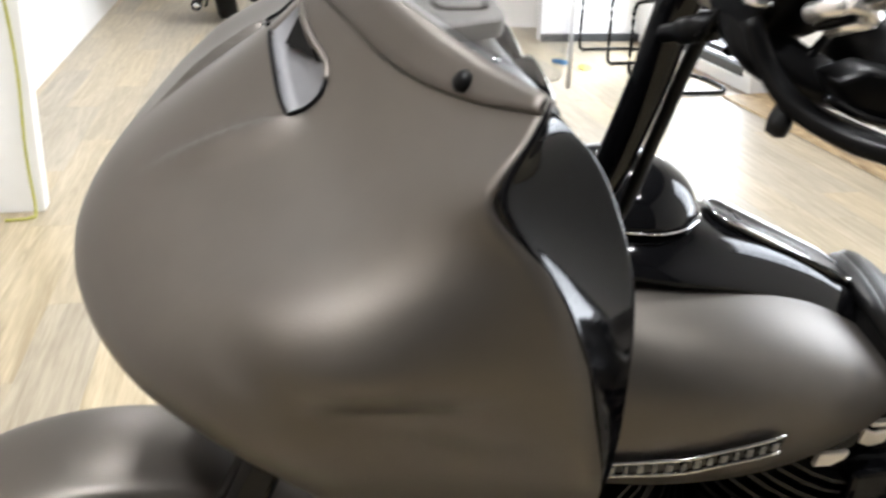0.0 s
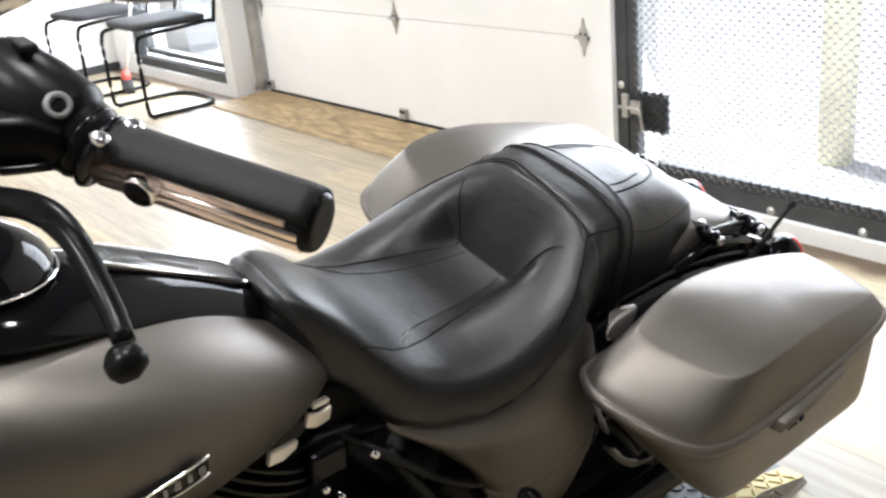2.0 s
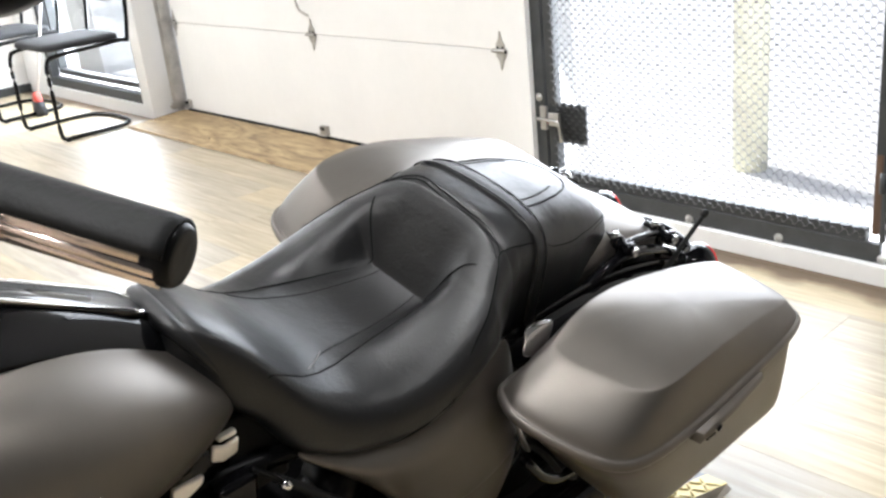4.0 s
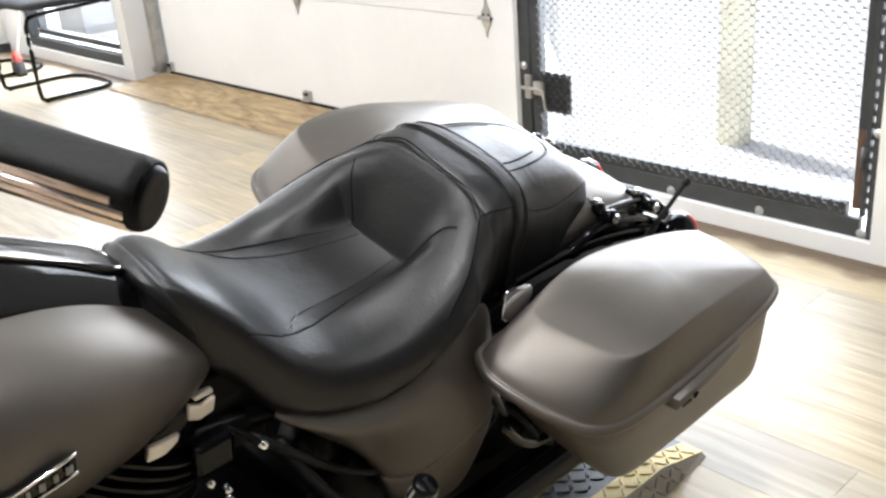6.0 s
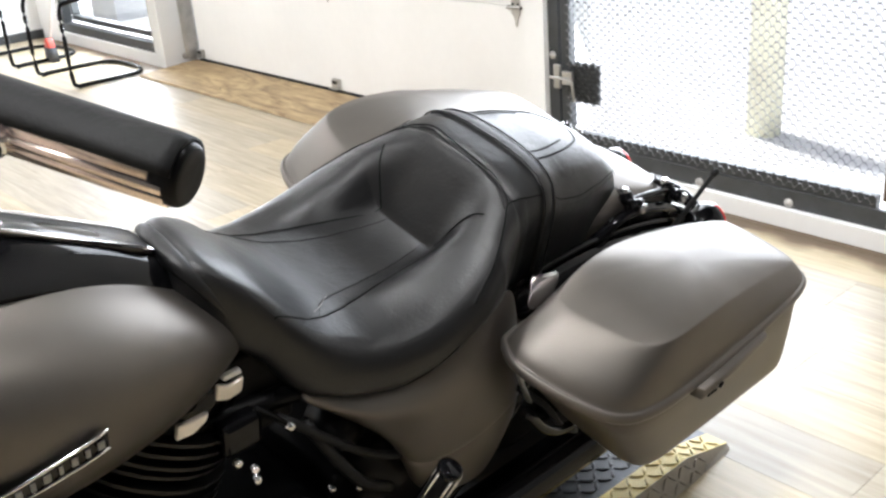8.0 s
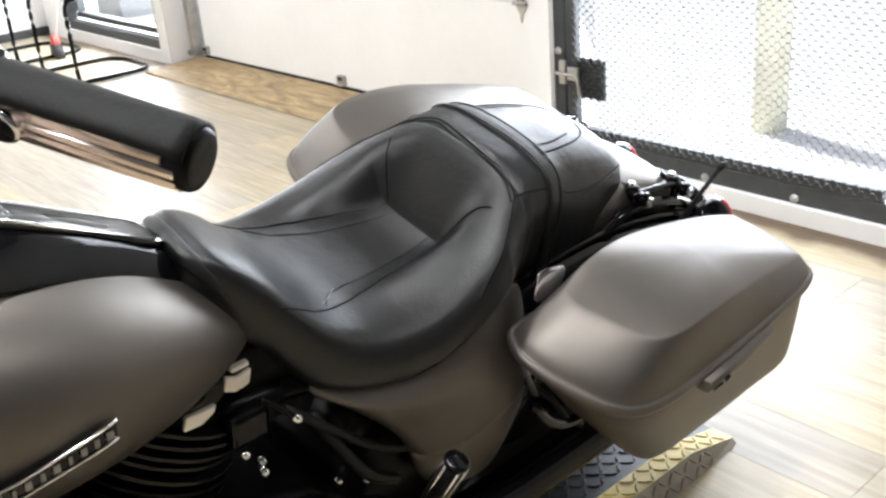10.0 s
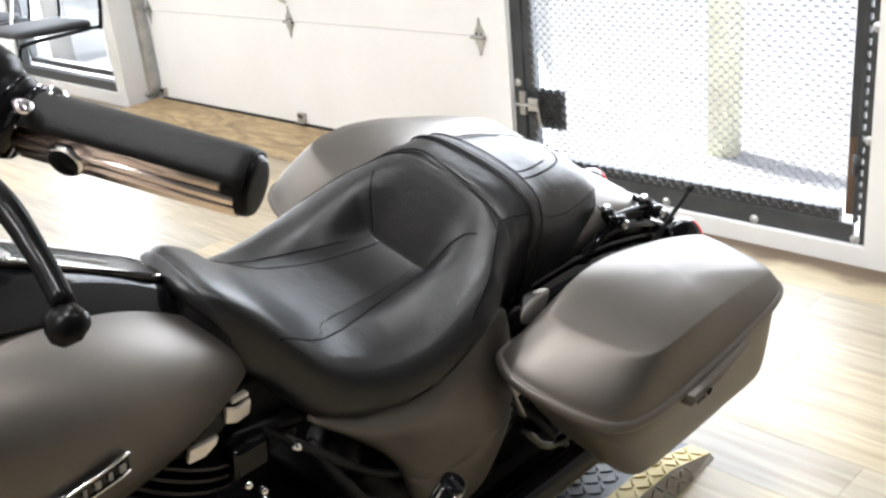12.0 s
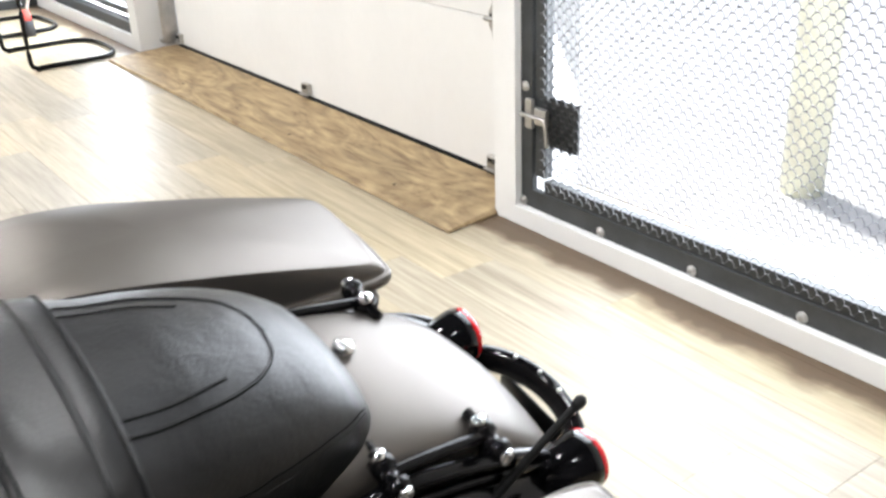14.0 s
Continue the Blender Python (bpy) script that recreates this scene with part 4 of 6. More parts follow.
    for k in range(41):
        a = -1 + 2 * k / 40
        y0 = 0.150 - 0.004 * a * a
        row = []
        for dy, out in ((-0.0140, 0.0003), (-0.0125, 0.0042), (0.0125, 0.0042), (0.0140, 0.0003)):
            y = y0 + dy
            w, low = float(np.interp(y, SEAT_Y, SEAT_W)), float(np.interp(y, SEAT_Y, SEAT_L))
            if abs(a) < 0.8:
                u = math.sin(a / 0.8 * math.pi / 2)
                tilt = abs(u) ** 3
                row.append((w * u + math.copysign(out * tilt, a), y, seat_z(w * u, y) + out * (1 - 0.6 * tilt)))
            else:
                z = seat_z(w, y)
                row.append((math.copysign(w + out, a), y, z + (low + 0.012 - z) * (abs(a) - 0.8) / 0.2))
        rows.append(row)
    st = part("grab_strap", ruled(rows), LEATHER, BIKE, "black leather grab strap across the seat", sub=1, at=REAR)
    for e in (1, 2):
        part("strap_edge", tube([r[e] for r in rows], 0.0016, 6, 1), LEATHER, st)
    part("seat_bolt", lathe([(0, 0.012), (0.012, 0.012), (0.016, 0.006), (0.017, 0)], (-0.016, 0.424, 0.700), (0, 0.3, 1), 12), CHROME, BIKE, "chrome seat bolt", at=REAR)


seat()


# ---- rear: fender, bags, rails ----
def arc_fender(yc, zc, r, w, a0, a1, name, label, drop=0.10, n=14, skew=0.0, at=None):
    rows = []
    for k in range(n + 1):
        a = radians(a0 + (a1 - a0) * k / n)
        d = (math.cos(a), math.sin(a))
        row = []
        for x, dr in ((w, -drop), (w, -0.040), (w * 0.965, -0.016), (w * 0.82, -0.003), (w * 0.40, 0.004), (0, 0.006)):
            row.append((x, yc + d[0] * (r + dr), zc + d[1] * (r + dr)))
        rows.append([(x + skew * max(0, y), y, z) for x, y, z in row + [(-x, y, z) for x, y, z in reversed(row[:-1])]])
    return part(name, ruled(rows), DENIM, BIKE, label, sub=2, solid=0.004, at=at)


arc_fender(YR + 0.02, 0.335, 0.372, 0.118, 118, -12, "rear_fender", "satin grey rear fender", 0.13, skew=0.025, at=REAR)
arc_fender(YF, ZAX, 0.322, 0.082, 175, 20, "front_fender", "satin grey front fender", 0.10)


# the saddlebag's plan: the lip of its lid, and the crease round its top, from the front inner corner outwards and round
BAG_LIP = [(0.203, 0.012), (0.245, -0.008), (0.300, 0.002), (0.366, 0.030), (0.405, 0.064), (0.422, 0.122), (0.423, 0.220), (0.416, 0.340), (0.406, 0.480), (0.391, 0.578), (0.364, 0.614), (0.290, 0.626), (0.220, 0.628), (0.186, 0.612), (0.180, 0.500), (0.183, 0.300), (0.192, 0.100)]
BAG_TOP = [(0.232, 0.090), (0.262, 0.088), (0.300, 0.100), (0.348, 0.116), (0.378, 0.138), (0.389, 0.178), (0.388, 0.250), (0.379, 0.345), (0.366, 0.465), (0.354, 0.575), (0.336, 0.602), (0.278, 0.608), (0.222, 0.604), (0.203, 0.588), (0.200, 0.480), (0.204, 0.300), (0.216, 0.145)]


def saddlebag(s):
    lip_z = lambda x, y: 0.633 - 0.16 * (x - 0.2) * (1 - y / 0.6) - 0.045 * y
    out_z = lambda y: interp((0.09, 0.16, 0.23, 0.31, 0.36, 0.46, 0.51, 0.60), (0.668, 0.680, 0.687, 0.682, 0.672, 0.655, 0.643, 0.622), y)
    in_z = lambda y: interp((0.09, 0.16, 0.21, 0.32, 0.46, 0.60), (0.690, 0.708, 0.713, 0.694, 0.660, 0.618), y)
    top_z = lambda x, y: in_z(y) + (out_z(y) - in_z(y)) * min(1, max(0, (x - 0.20) / 0.185))
    bag = new("saddlebag")
    bag.parent = BIKE
    bag.matrix_basis = REAR
    bag["label"] = "satin grey hard saddlebag"

    def loop(pts, n=3):
        p = smooth_path(list(pts) + [pts[0]], n)[:-1]
        return [(q.x, q.y) for q in p]

    lip, top = loop([(x, y, 0) for x, y in BAG_LIP]), loop([(x, y, 0) for x, y in BAG_TOP])
    cx, cy = 0.300, 0.335

    def grown(pts, d):
        out = []
        for i, (x, y) in enumerate(pts):
            (ax, ay), (bx, by) = pts[i - 1], pts[(i + 1) % len(pts)]
            nx, ny = by - ay, ax - bx
            m = math.hypot(nx, ny)
            out.append((x + d * nx / m, y + d * ny / m))
        return out

    lid = []
    for d, dz in ((-0.012, -0.024), (-0.002, -0.021), (0.002, -0.014), (0.001, -0.006), (-0.004, -0.001), (-0.0075, -0.0050), (-0.010, 0.001)):
        lid.append([(x, y, lip_z(x, y) + dz) for x, y in grown(lip, d)])
    base = grown(lip, -0.010)
    for k, b in ((0.10, 0.20), (0.30, 0.43), (0.60, 0.70), (0.88, 0.935), (0.96, 0.982), (0.985, 0.995), (1.0, 1.0)):
        # from the lip to the crease: the facets are a little rounded
        lid.append([(ax + (bx - ax) * k, ay + (by - ay) * k, (lip_z(ax, ay) + 0.001) * (1 - b) + top_z(bx, by) * b) for (ax, ay), (bx, by) in zip(base, top)])
    for k, up in ((0.985, 0.0004), (0.95, 0.0012), (0.88, 0.0026), (0.72, 0.0055), (0.42, 0.009), (0.12, 0.010)):
        ring = []
        for x, y in top:
            px, py = cx + (x - cx) * k, cy + (y - cy) * k
            ring.append((px, py, top_z(px, py) + up))
        lid.append(ring)
    part("lid", loft([[(s * x, y, z) for x, y, z in r] for r in lid]), DENIM, bag, "satin grey saddlebag lid", sub=1)

    # the box: its front slants back towards the floor of the bag
    foot = loop([(x, y, 0) for x, y in ((0.215, 0.205), (0.255, 0.186), (0.310, 0.184), (0.360, 0.184), (0.392, 0.196), (0.405, 0.230), (0.406, 0.300), (0.406, 0.390), (0.404, 0.500), (0.402, 0.600), (0.380, 0.628), (0.300, 0.634), (0.235, 0.630), (0.212, 0.612), (0.210, 0.520), (0.210, 0.380), (0.210, 0.250))])
    rim = grown(lip, -0.010)
    body = []
    for k, d in ((0.0, 0.0), (0.16, 0.0), (0.45, 0.002), (0.75, 0.0), (0.92, -0.003), (0.98, -0.012), (1.0, -0.030)):
        ring = []
        for (ax, ay), (bx, by) in zip(rim, grown(foot, d)):
            ring.append((s * (ax + (bx - ax) * k), ay + (by - ay) * k, (lip_z(ax, ay) - 0.016) * (1 - k) + 0.388 * k))
        body.append(ring)
    part("box", loft(body), DENIM, bag, "satin grey saddlebag box", sub=1)
    edge = lambda y: interp((0.118, 0.220, 0.340, 0.480), (0.424, 0.425, 0.418, 0.402), y)
    h = loft([[(s * (edge(y) - 0.014), y, lip_z(edge(y), y) - 0.034), (s * (edge(y) + d), y, lip_z(edge(y), y) - 0.031), (s * (edge(y) + d + 0.004), y, lip_z(edge(y), y) - 0.019), (s * (edge(y) + d), y, lip_z(edge(y), y) - 0.011), (s * (edge(y) - 0.014), y, lip_z(edge(y), y) - 0.009)] for y, d in ((0.216, -0.004), (0.220, 0.011), (0.30, 0.012), (0.416, 0.010), (0.424, -0.004))])
    latch = part("latch", h, DENIM, bag, "satin grey latch handle", bevel=0.002)
    lz = lip_z(edge(0.25), 0.25)
    part("lock", lathe([(0, 0.006), (0.003, 0.006), (0.0035, 0)], (s * (edge(0.25) + 0.015), 0.262, lz - 0.020), (s, 0, 0), 12), BLACK, latch)
    part("latch_gap", boxed(s * (edge(0.245) + 0.013), 0.244, lz - 0.028, 0.005, 0.022, 0.004), BLACK, latch, smooth=False)
    return bag


saddlebag(1)
saddlebag(-1)


def docking(s):
    d = new("docking_rail")
    d.parent = BIKE
    d.matrix_basis = REAR @ Matrix.Translation((0.014, 0, 0))
    d["label"] = "black docking rail with chrome posts"
    part("rail", tube([(s * 0.118, 0.30, 0.640), (s * 0.122, 0.38, 0.672), (s * 0.122, 0.47, 0.656), (s * 0.116, 0.585, 0.600), (s * 0.112, 0.64, 0.550)], 0.010, 8, 5), GLOSS, d)
    part("rail_plate", ruled([[(s * 0.117, 0.34, 0.672), (s * 0.117, 0.46, 0.665), (s * 0.113, 0.60, 0.600)], [(s * 0.119, 0.34, 0.632), (s * 0.119, 0.46, 0.617), (s * 0.115, 0.60, 0.545)]]), BLACK, d, solid=0.005)
    part("rail_bar", tube([(s * 0.116, 0.375, 0.694), (s * 0.114, 0.44, 0.686), (s * 0.112, 0.515, 0.672)], 0.0065, 8, 4), GLOSS, d, "thin bar between the posts")
    for y, z in ((0.384, 0.695), (0.508, 0.674)):
        post = part("post", lathe([(-0.03, 0.006), (-0.012, 0.006), (-0.010, 0.013), (0.004, 0.013), (0.006, 0.008), (0.018, 0.008), (0.020, 0.013), (0.028, 0.013), (0.031, 0.008)], (s * 0.110, y, z), (s * 1, 0, -0.05), 16), GLOSS, d, "black rubber docking post")
        part("post_bolt", lathe([(0, 0.009), (0.007, 0.009), (0.009, 0.006), (0.005, 0.004), (0.005, 0)], (s * 0.140, y, z - 0.001), (s * 1, 0, -0.05), 12), CHROME, post, "chrome post bolt")
        part("post_knob", lathe([(0, 0.008), (0.008, 0.008), (0.010, 0.004)], (s * 0.104, y - 0.004, z + 0.008), (s * -0.3, -0.2, 1), 10), CHROME, post)
        part("stem", tube([(s * 0.115, y, z), (s * 0.117, y + 0.004, z - 0.05)], 0.008, 8, 1), GLOSS, d)


docking(1)
docking(-1)


def bag_bracket(s):
    """Black cover between the fender and the bag, with a rounded lip."""
    ys, zs = (0.09, 0.20, 0.30, 0.40, 0.50, 0.60, 0.66), (0.622, 0.632, 0.636, 0.628, 0.606, 0.570, 0.535)
    b = part("bag_bracket", ruled([[(s * 0.112, y, z + 0.004), (s * 0.135, y, z + 0.006), (s * 0.156, y, z - 0.004), (s * 0.172, y, z - 0.034)] for y, z in zip(ys, zs)]), GLOSS, BIKE, "gloss black cover between fender and saddlebag", sub=2, solid=0.005, at=REAR)
    part("lip", tube([(s * 0.135, y, z + 0.010) for y, z in zip(ys, zs)], 0.006, 8, 4), GLOSS, b)


bag_bracket(1)
bag_bracket(-1)

ant = part("antenna", tube([(0.148, 0.520, 0.590), (0.148, 0.568, 0.640), (0.149, 0.614, 0.690)], [0.0060, 0.0050, 0.0045, 0.0042], 10, 4), RUBBER, BIKE, "short black rubber antenna", at=REAR)
part("antenna_tip", lathe([(0, 0.005), (0.004, 0.0068), (0.012, 0.0068), (0.016, 0.003)], (0.149, 0.607, 0.682), (0.02, 0.68, 0.73), 10), RUBBER, ant)


def tail():
    c = 0.030
    b = part("tail_bracket", tube([(c + 0.118, 0.64, 0.530), (c + 0.085, 0.690, 0.535), (c + 0.03, 0.715, 0.540), (c - 0.03, 0.715, 0.540), (c - 0.085, 0.690, 0.535), (c - 0.118, 0.64, 0.530)], 0.0115, 10, 6, flat=1.8), GLOSS, BIKE, "curved gloss black tail bracket", at=REAR)
    for k in range(4):
        a = -0.054 + 0.036 * k
        part("bracket_bolt", lathe([(0, 0.0035), (0.003, 0.0035), (0.004, 0.0015)], (c + a, 0.715 - 4 * a * a, 0.558), (0, 0.2, 1), 8), STEEL, b)
    for s in (1, -1):
        x = c - 0.006 + (0.126 if s > 0 else -0.104)
        bell = part("turn_signal", lathe([(-0.056, 0.003), (-0.050, 0.017), (-0.027, 0.029), (0.004, 0.036), (0.014, 0.037)], (x - 0.006, 0.648, 0.562), (0, 1, 0.05), 22), GLOSS, BIKE, "gloss black bullet turn signal with red lens", at=REAR)
        part("lens", lathe([(0.012, 0.0365), (0.021, 0.0355), (0.028, 0.027), (0.031, 0)], (x - 0.006, 0.648, 0.562), (0, 1, 0.05), 22), RED, bell, "red lens")
        part("stalk", tube([(x, 0.655, 0.55), (c + s * 0.11, 0.655, 0.53)], 0.01, 8, 1), GLOSS, bell)
    part("plate_mount", ruled([[(c - 0.085, 0.718, 0.50), (c + 0.085, 0.718, 0.50)], [(c - 0.085, 0.745, 0.39), (c + 0.085, 0.745, 0.39)]]), BLACK, BIKE, "black number plate mount", solid=0.004, at=REAR)


tail()


# ---- bars, controls, mirrors ----
BRIGHT = mat("bright_satin", (0.88, 0.86, 0.84), 0.24, 0.85)


def controls(s):
    q = lambda pts: [(s * x, y, z) for x, y, z in pts]
    bar = part("handlebar", tube(q([(0, -0.815, 0.985), (0.09, -0.835, 1.0), (0.170, -0.858, 1.04), (0.215, -0.854, 1.09), (0.252, -0.850, 1.18), (0.290, -0.846, 1.285), (0.328, -0.818, 1.316), (0.385, -0.782, 1.272), (0.437, -0.751, 1.235), (0.538, -0.697, 1.219)]), 0.0150, 14, 6), GLOSS, BIKE, "thick gloss black handlebar")
    a, e = Vector((s * 0.437, -0.751, 1.235)), Vector((s * 0.553, -0.689, 1.2165))
    d = (e - a).normalized()
    ln = (e - a).length
    up = (Vector((0, 0, 1)) - d * d.z).normalized()
    side = d.cross(up)
    g = part("grip", lathe([(0, 0.0158), (ln, 0.0158)], a, d, 24), BRONZE, BIKE, "handgrip of black rubber with a smoked chrome underside")
    sl = []
    for h in (0.0, 0.008, ln - 0.008, ln):
        row = []
        for k in range(13):
            t = radians(-70 + 200 * k / 12)
            r = 0.0174 if 0 < h < ln else 0.0168
            row.append(a + d * h + r * (math.sin(t) * -side * s + math.cos(t) * up))
        sl.append(row)
    part("rubber_sleeve", ruled(sl), RUBBER, g, "black rubber sleeve", solid=-0.0025)
    for k in range(6):
        t = radians(140 + 24 * k)
        o = 0.0150 * (math.sin(t) * -side * s + math.cos(t) * up)
        part("chrome_rib", tube([a + o + d * 0.004, a + o + d * (ln - 0.004)], 0.0034, 8, 1), BRONZE, g)
    part("grip_end", lathe([(ln - 0.012, 0.0150), (ln - 0.011, 0.0172), (ln - 0.002, 0.0172), (ln + 0.0005, 0.0168), (ln + 0.0025, 0.0155), (ln + 0.003, 0.0140), (ln + 0.0032, 0.010), (ln + 0.0033, 0.004), (ln + 0.0033, 0)], a, d, 32), BLACK, g, "black grip end")
    o = 0.0165 * (0.9 * -side * s * -1 + 0.3 * -up)
    ring_c = a + d * 0.035 + o
    nrm = o.normalized()
    part("grip_badge", lathe([(0, 0.010), (0.004, 0.010), (0.005, 0.008), (0.004, 0)], ring_c, nrm, 18), CHROME, g, "small round chrome badge")
    part("badge_face", lathe([(0.0045, 0.0085), (0.0055, 0.0085), (0.0056, 0)], ring_c, nrm, 18), BLACK, g)
    # switch housing and its clamps
    d = Vector((s * 0.052, 0.031, -0.033)).normalized()
    up = (Vector((0, 0, 1)) - d * d.z).normalized()
    side = d.cross(up)
    sw = part("switch_housing", lathe([(-0.082, 0.016), (-0.078, 0.025), (-0.070, 0.0285), (-0.045, 0.0295), (-0.022, 0.0285), (-0.017, 0.0235), (-0.006, 0.0225), (-0.001, 0.018)], a, d, 24), BLACK, BIKE, "black switch housing", bevel=0.002)
    for h in (-0.010, 0.0):
        part("clamp_ring", lathe([(h - 0.003, 0.022), (h, 0.0235), (h + 0.003, 0.022)], a, d, 20), GLOSS, sw)
    top = (up * 0.6 + side * -s * -0.35 + Vector((s * 0.4, 0, 0))).normalized()
    c0 = a + d * -0.034 + top * 0.027
    part("round_button", lathe([(0, 0.0075), (0.003, 0.0075), (0.004, 0.005), (0.002, 0.0042), (0.002, 0)], c0, top, 16), mat("button_grey", (0.12, 0.12, 0.12), 0.5), sw, "round grey button")
    part("rocker", boxed(0, 0, 0, 0.020, 0.010, 0.006, Matrix.Translation(a + d * -0.062 + up * 0.030)), RUBBER, sw, bevel=0.002, smooth=False)
    for k, v in ((0.008, 0.020), (0.012, -0.006)):
        part("screw", lathe([(0, 0.006), (0.003, 0.006), (0.004, 0.003)], a + d * (-0.004 + k) + up * 0.021 + side * v, up, 10), CHROME, sw, "bright screw")
    # lever perch, reservoir and lever
    per = part("lever_perch", tube(q([(0.295, -0.825, 1.282), (0.345, -0.842, 1.272), (0.385, -0.845, 1.262), (0.415, -0.820, 1.252), (0.435, -0.790, 1.248)]), [0.011, 0.016, 0.016, 0.013, 0.009], 12, 5), BLACK, BIKE, "black lever perch")
    rs = part("reservoir", loft([[(s * (x + 0.372 + 0.4 * (zz - 1.3)), y - 0.838, z) for x, y, z in rrect(-0.034 * k, 0.034 * k, -0.022 * k, 0.022 * k, zz, 0.009)] for k, zz in ((0.8, 1.268), (1.0, 1.276), (1.0, 1.312), (0.94, 1.316))]), BLACK, BIKE, "black fluid reservoir", bevel=0.003)
    part("reservoir_lid", loft([[(s * (x + 0.379), y - 0.838, z) for x, y, z in rrect(-0.036 * k, 0.036 * k, -0.025 * k, 0.025 * k, zz, 0.009)] for k, zz in ((1.0, 1.316), (1.0, 1.321), (0.9, 1.324))]), mat("satin_lid", (0.16, 0.16, 0.16), 0.36, 0.9), rs, "satin metal lid")
    part("lever", tube(q([(0.398, -0.866, 1.285), (0.413, -0.858, 1.262), (0.433, -0.848, 1.247), (0.459, -0.830, 1.240), (0.490, -0.811, 1.240), (0.520, -0.806, 1.234), (0.550, -0.807, 1.218), (0.575, -0.811, 1.206)]), [0.0065, 0.0075, 0.0085, 0.0092, 0.0078, 0.0060, 0.0055], 10, 5, flat=0.8), BLACK, per, "black clutch lever")
    web = [(-0.838, 1.266), (-0.828, 1.253), (-0.814, 1.244), (-0.796, 1.236), (-0.782, 1.235), (-0.774, 1.241), (-0.772, 1.256), (-0.790, 1.266), (-0.818, 1.272)]
    part("perch_web", loft([[(s * x0, -0.808 + (y + 0.808) * k, 1.254 + (z - 1.254) * k) for y, z in web] for x0, k in ((0.420, 0.82), (0.425, 1.0), (0.440, 1.0), (0.446, 0.9))]), BLACK, per, "black casting between lever and switches", bevel=0.002)
    part("web_rib", tube(q([(0.447, -0.842, 1.258), (0.449, -0.815, 1.246), (0.448, -0.785, 1.240)]), 0.003, 8, 4), GLOSS, per)
    part("lever_nub", lathe([(-0.006, 0.006), (0.004, 0.0075), (0.010, 0.006), (0.012, 0)], Vector((s * 0.428, -0.852, 1.239)), (0.2 * s, -0.3, -1), 10), RUBBER, per)
    part("lever_ball", lathe([(-0.010, 0.0), (-0.008, 0.005), (-0.004, 0.009), (0.002, 0.010), (0.006, 0.008), (0.0095, 0.0)], Vector((s * 0.583, -0.815, 1.201)), (s * 1, 0.2, -0.6), 14), BLACK, per)
    part("pivot_bolt", lathe([(0, 0.009), (0.004, 0.009), (0.006, 0.005)], Vector((s * 0.395, -0.862, 1.292)), (0, 0, 1), 12), CHROME, per)
    part("clamp_stud", lathe([(-0.03, 0.007), (0.03, 0.007)], Vector((s * 0.285, -0.842, 1.266)), (1, 0.3, 0), 10), STEEL, per)
    for k in range(4):
        part("perch_rib", tube(q([(0.345 + 0.02 * k, -0.866 + 0.008 * k, 1.255 - 0.003 * k), (0.352 + 0.02 * k, -0.850 + 0.008 * k, 1.288 - 0.003 * k)]), 0.003, 6, 1), BLACK, per)
    part("perch_clamp", loft([[(s * x, y, z) for x, y, z in ((cx - 0.016, -0.852, 1.296), (cx + 0.016, -0.848, 1.292), (cx + 0.016, -0.812, 1.304), (cx - 0.016, -0.816, 1.308))] for cx in (0.318, 0.342)]), BLACK, per, "black bar clamp", bevel=0.004, smooth=False)
    for y in (-0.845, -0.820):
        part("clamp_bolt", lathe([(0, 0.0055), (0.006, 0.0055), (0.007, 0.003)], (s * 0.330, y, 1.300), (0, 0, 1), 8), CHROME, per)
    part("cable_adjuster", lathe([(0, 0.009), (0.03, 0.009), (0.034, 0.006), (0.05, 0.006)], (s * 0.345, -0.858, 1.262), (s * -0.8, -0.15, -0.35), 10), BLACK, per)
    # mirror on a chrome stem
    mr = loft([[(s * (0.525 + 0.088 * k * math.cos(t)), -0.762 + dy + 0.02 * math.cos(t) * k, 1.395 + 0.058 * k * math.sin(t) + 0.012 * math.cos(t)) for t in (2 * math.pi * i / 24 for i in range(24))] for k, dy in ((0.3, -0.034), (0.75, -0.026), (0.97, -0.006), (1.0, 0.010), (0.96, 0.014))])
    mo = part("mirror", mr, BLACK, BIKE, "black oval mirror", sub=1)
    part("mirror_glass", loft([[(s * (0.525 + 0.082 * k * math.cos(t)), -0.747 + 0.02 * math.cos(t), 1.395 + 0.053 * k * math.sin(t) + 0.012 * math.cos(t)) for t in (2 * math.pi * i / 24 for i in range(24))] for k in (1.0, 0.02)], caps=False), mat("mirror_silver", (0.85, 0.85, 0.85), 0.02, 1.0, 0.01, 3, 0, 60, 0.005), mo, "mirror glass")
    st = part("mirror_stem", tube(q([(0.365, -0.825, 1.315), (0.39, -0.815, 1.335), (0.44, -0.79, 1.365), (0.475, -0.775, 1.382)]), [0.010, 0.012, 0.010, 0.008], 10, 5), CHROME, BIKE, "chrome mirror stem with a slot", )
    for (x, y, z), (dx, dy, dz) in (((0.440, -0.842, 1.300), (0.010, 0.004, 0.006)), ((0.470, -0.838, 1.325), (0.013, 0.004, 0.008)), ((0.520, -0.826, 1.352), (0.018, 0.005, 0.008))):
        for w in (-1, 1):
            o = Vector((0.0, 0.0068 * w, -0.004 * w))
            part("stem_link", tube(q([Vector((x - dx, y - dy, z - dz)) + o, Vector((x + dx, y + dy, z + dz)) + o]), 0.0056, 10, 1), BRIGHT, st, "bright slotted link")
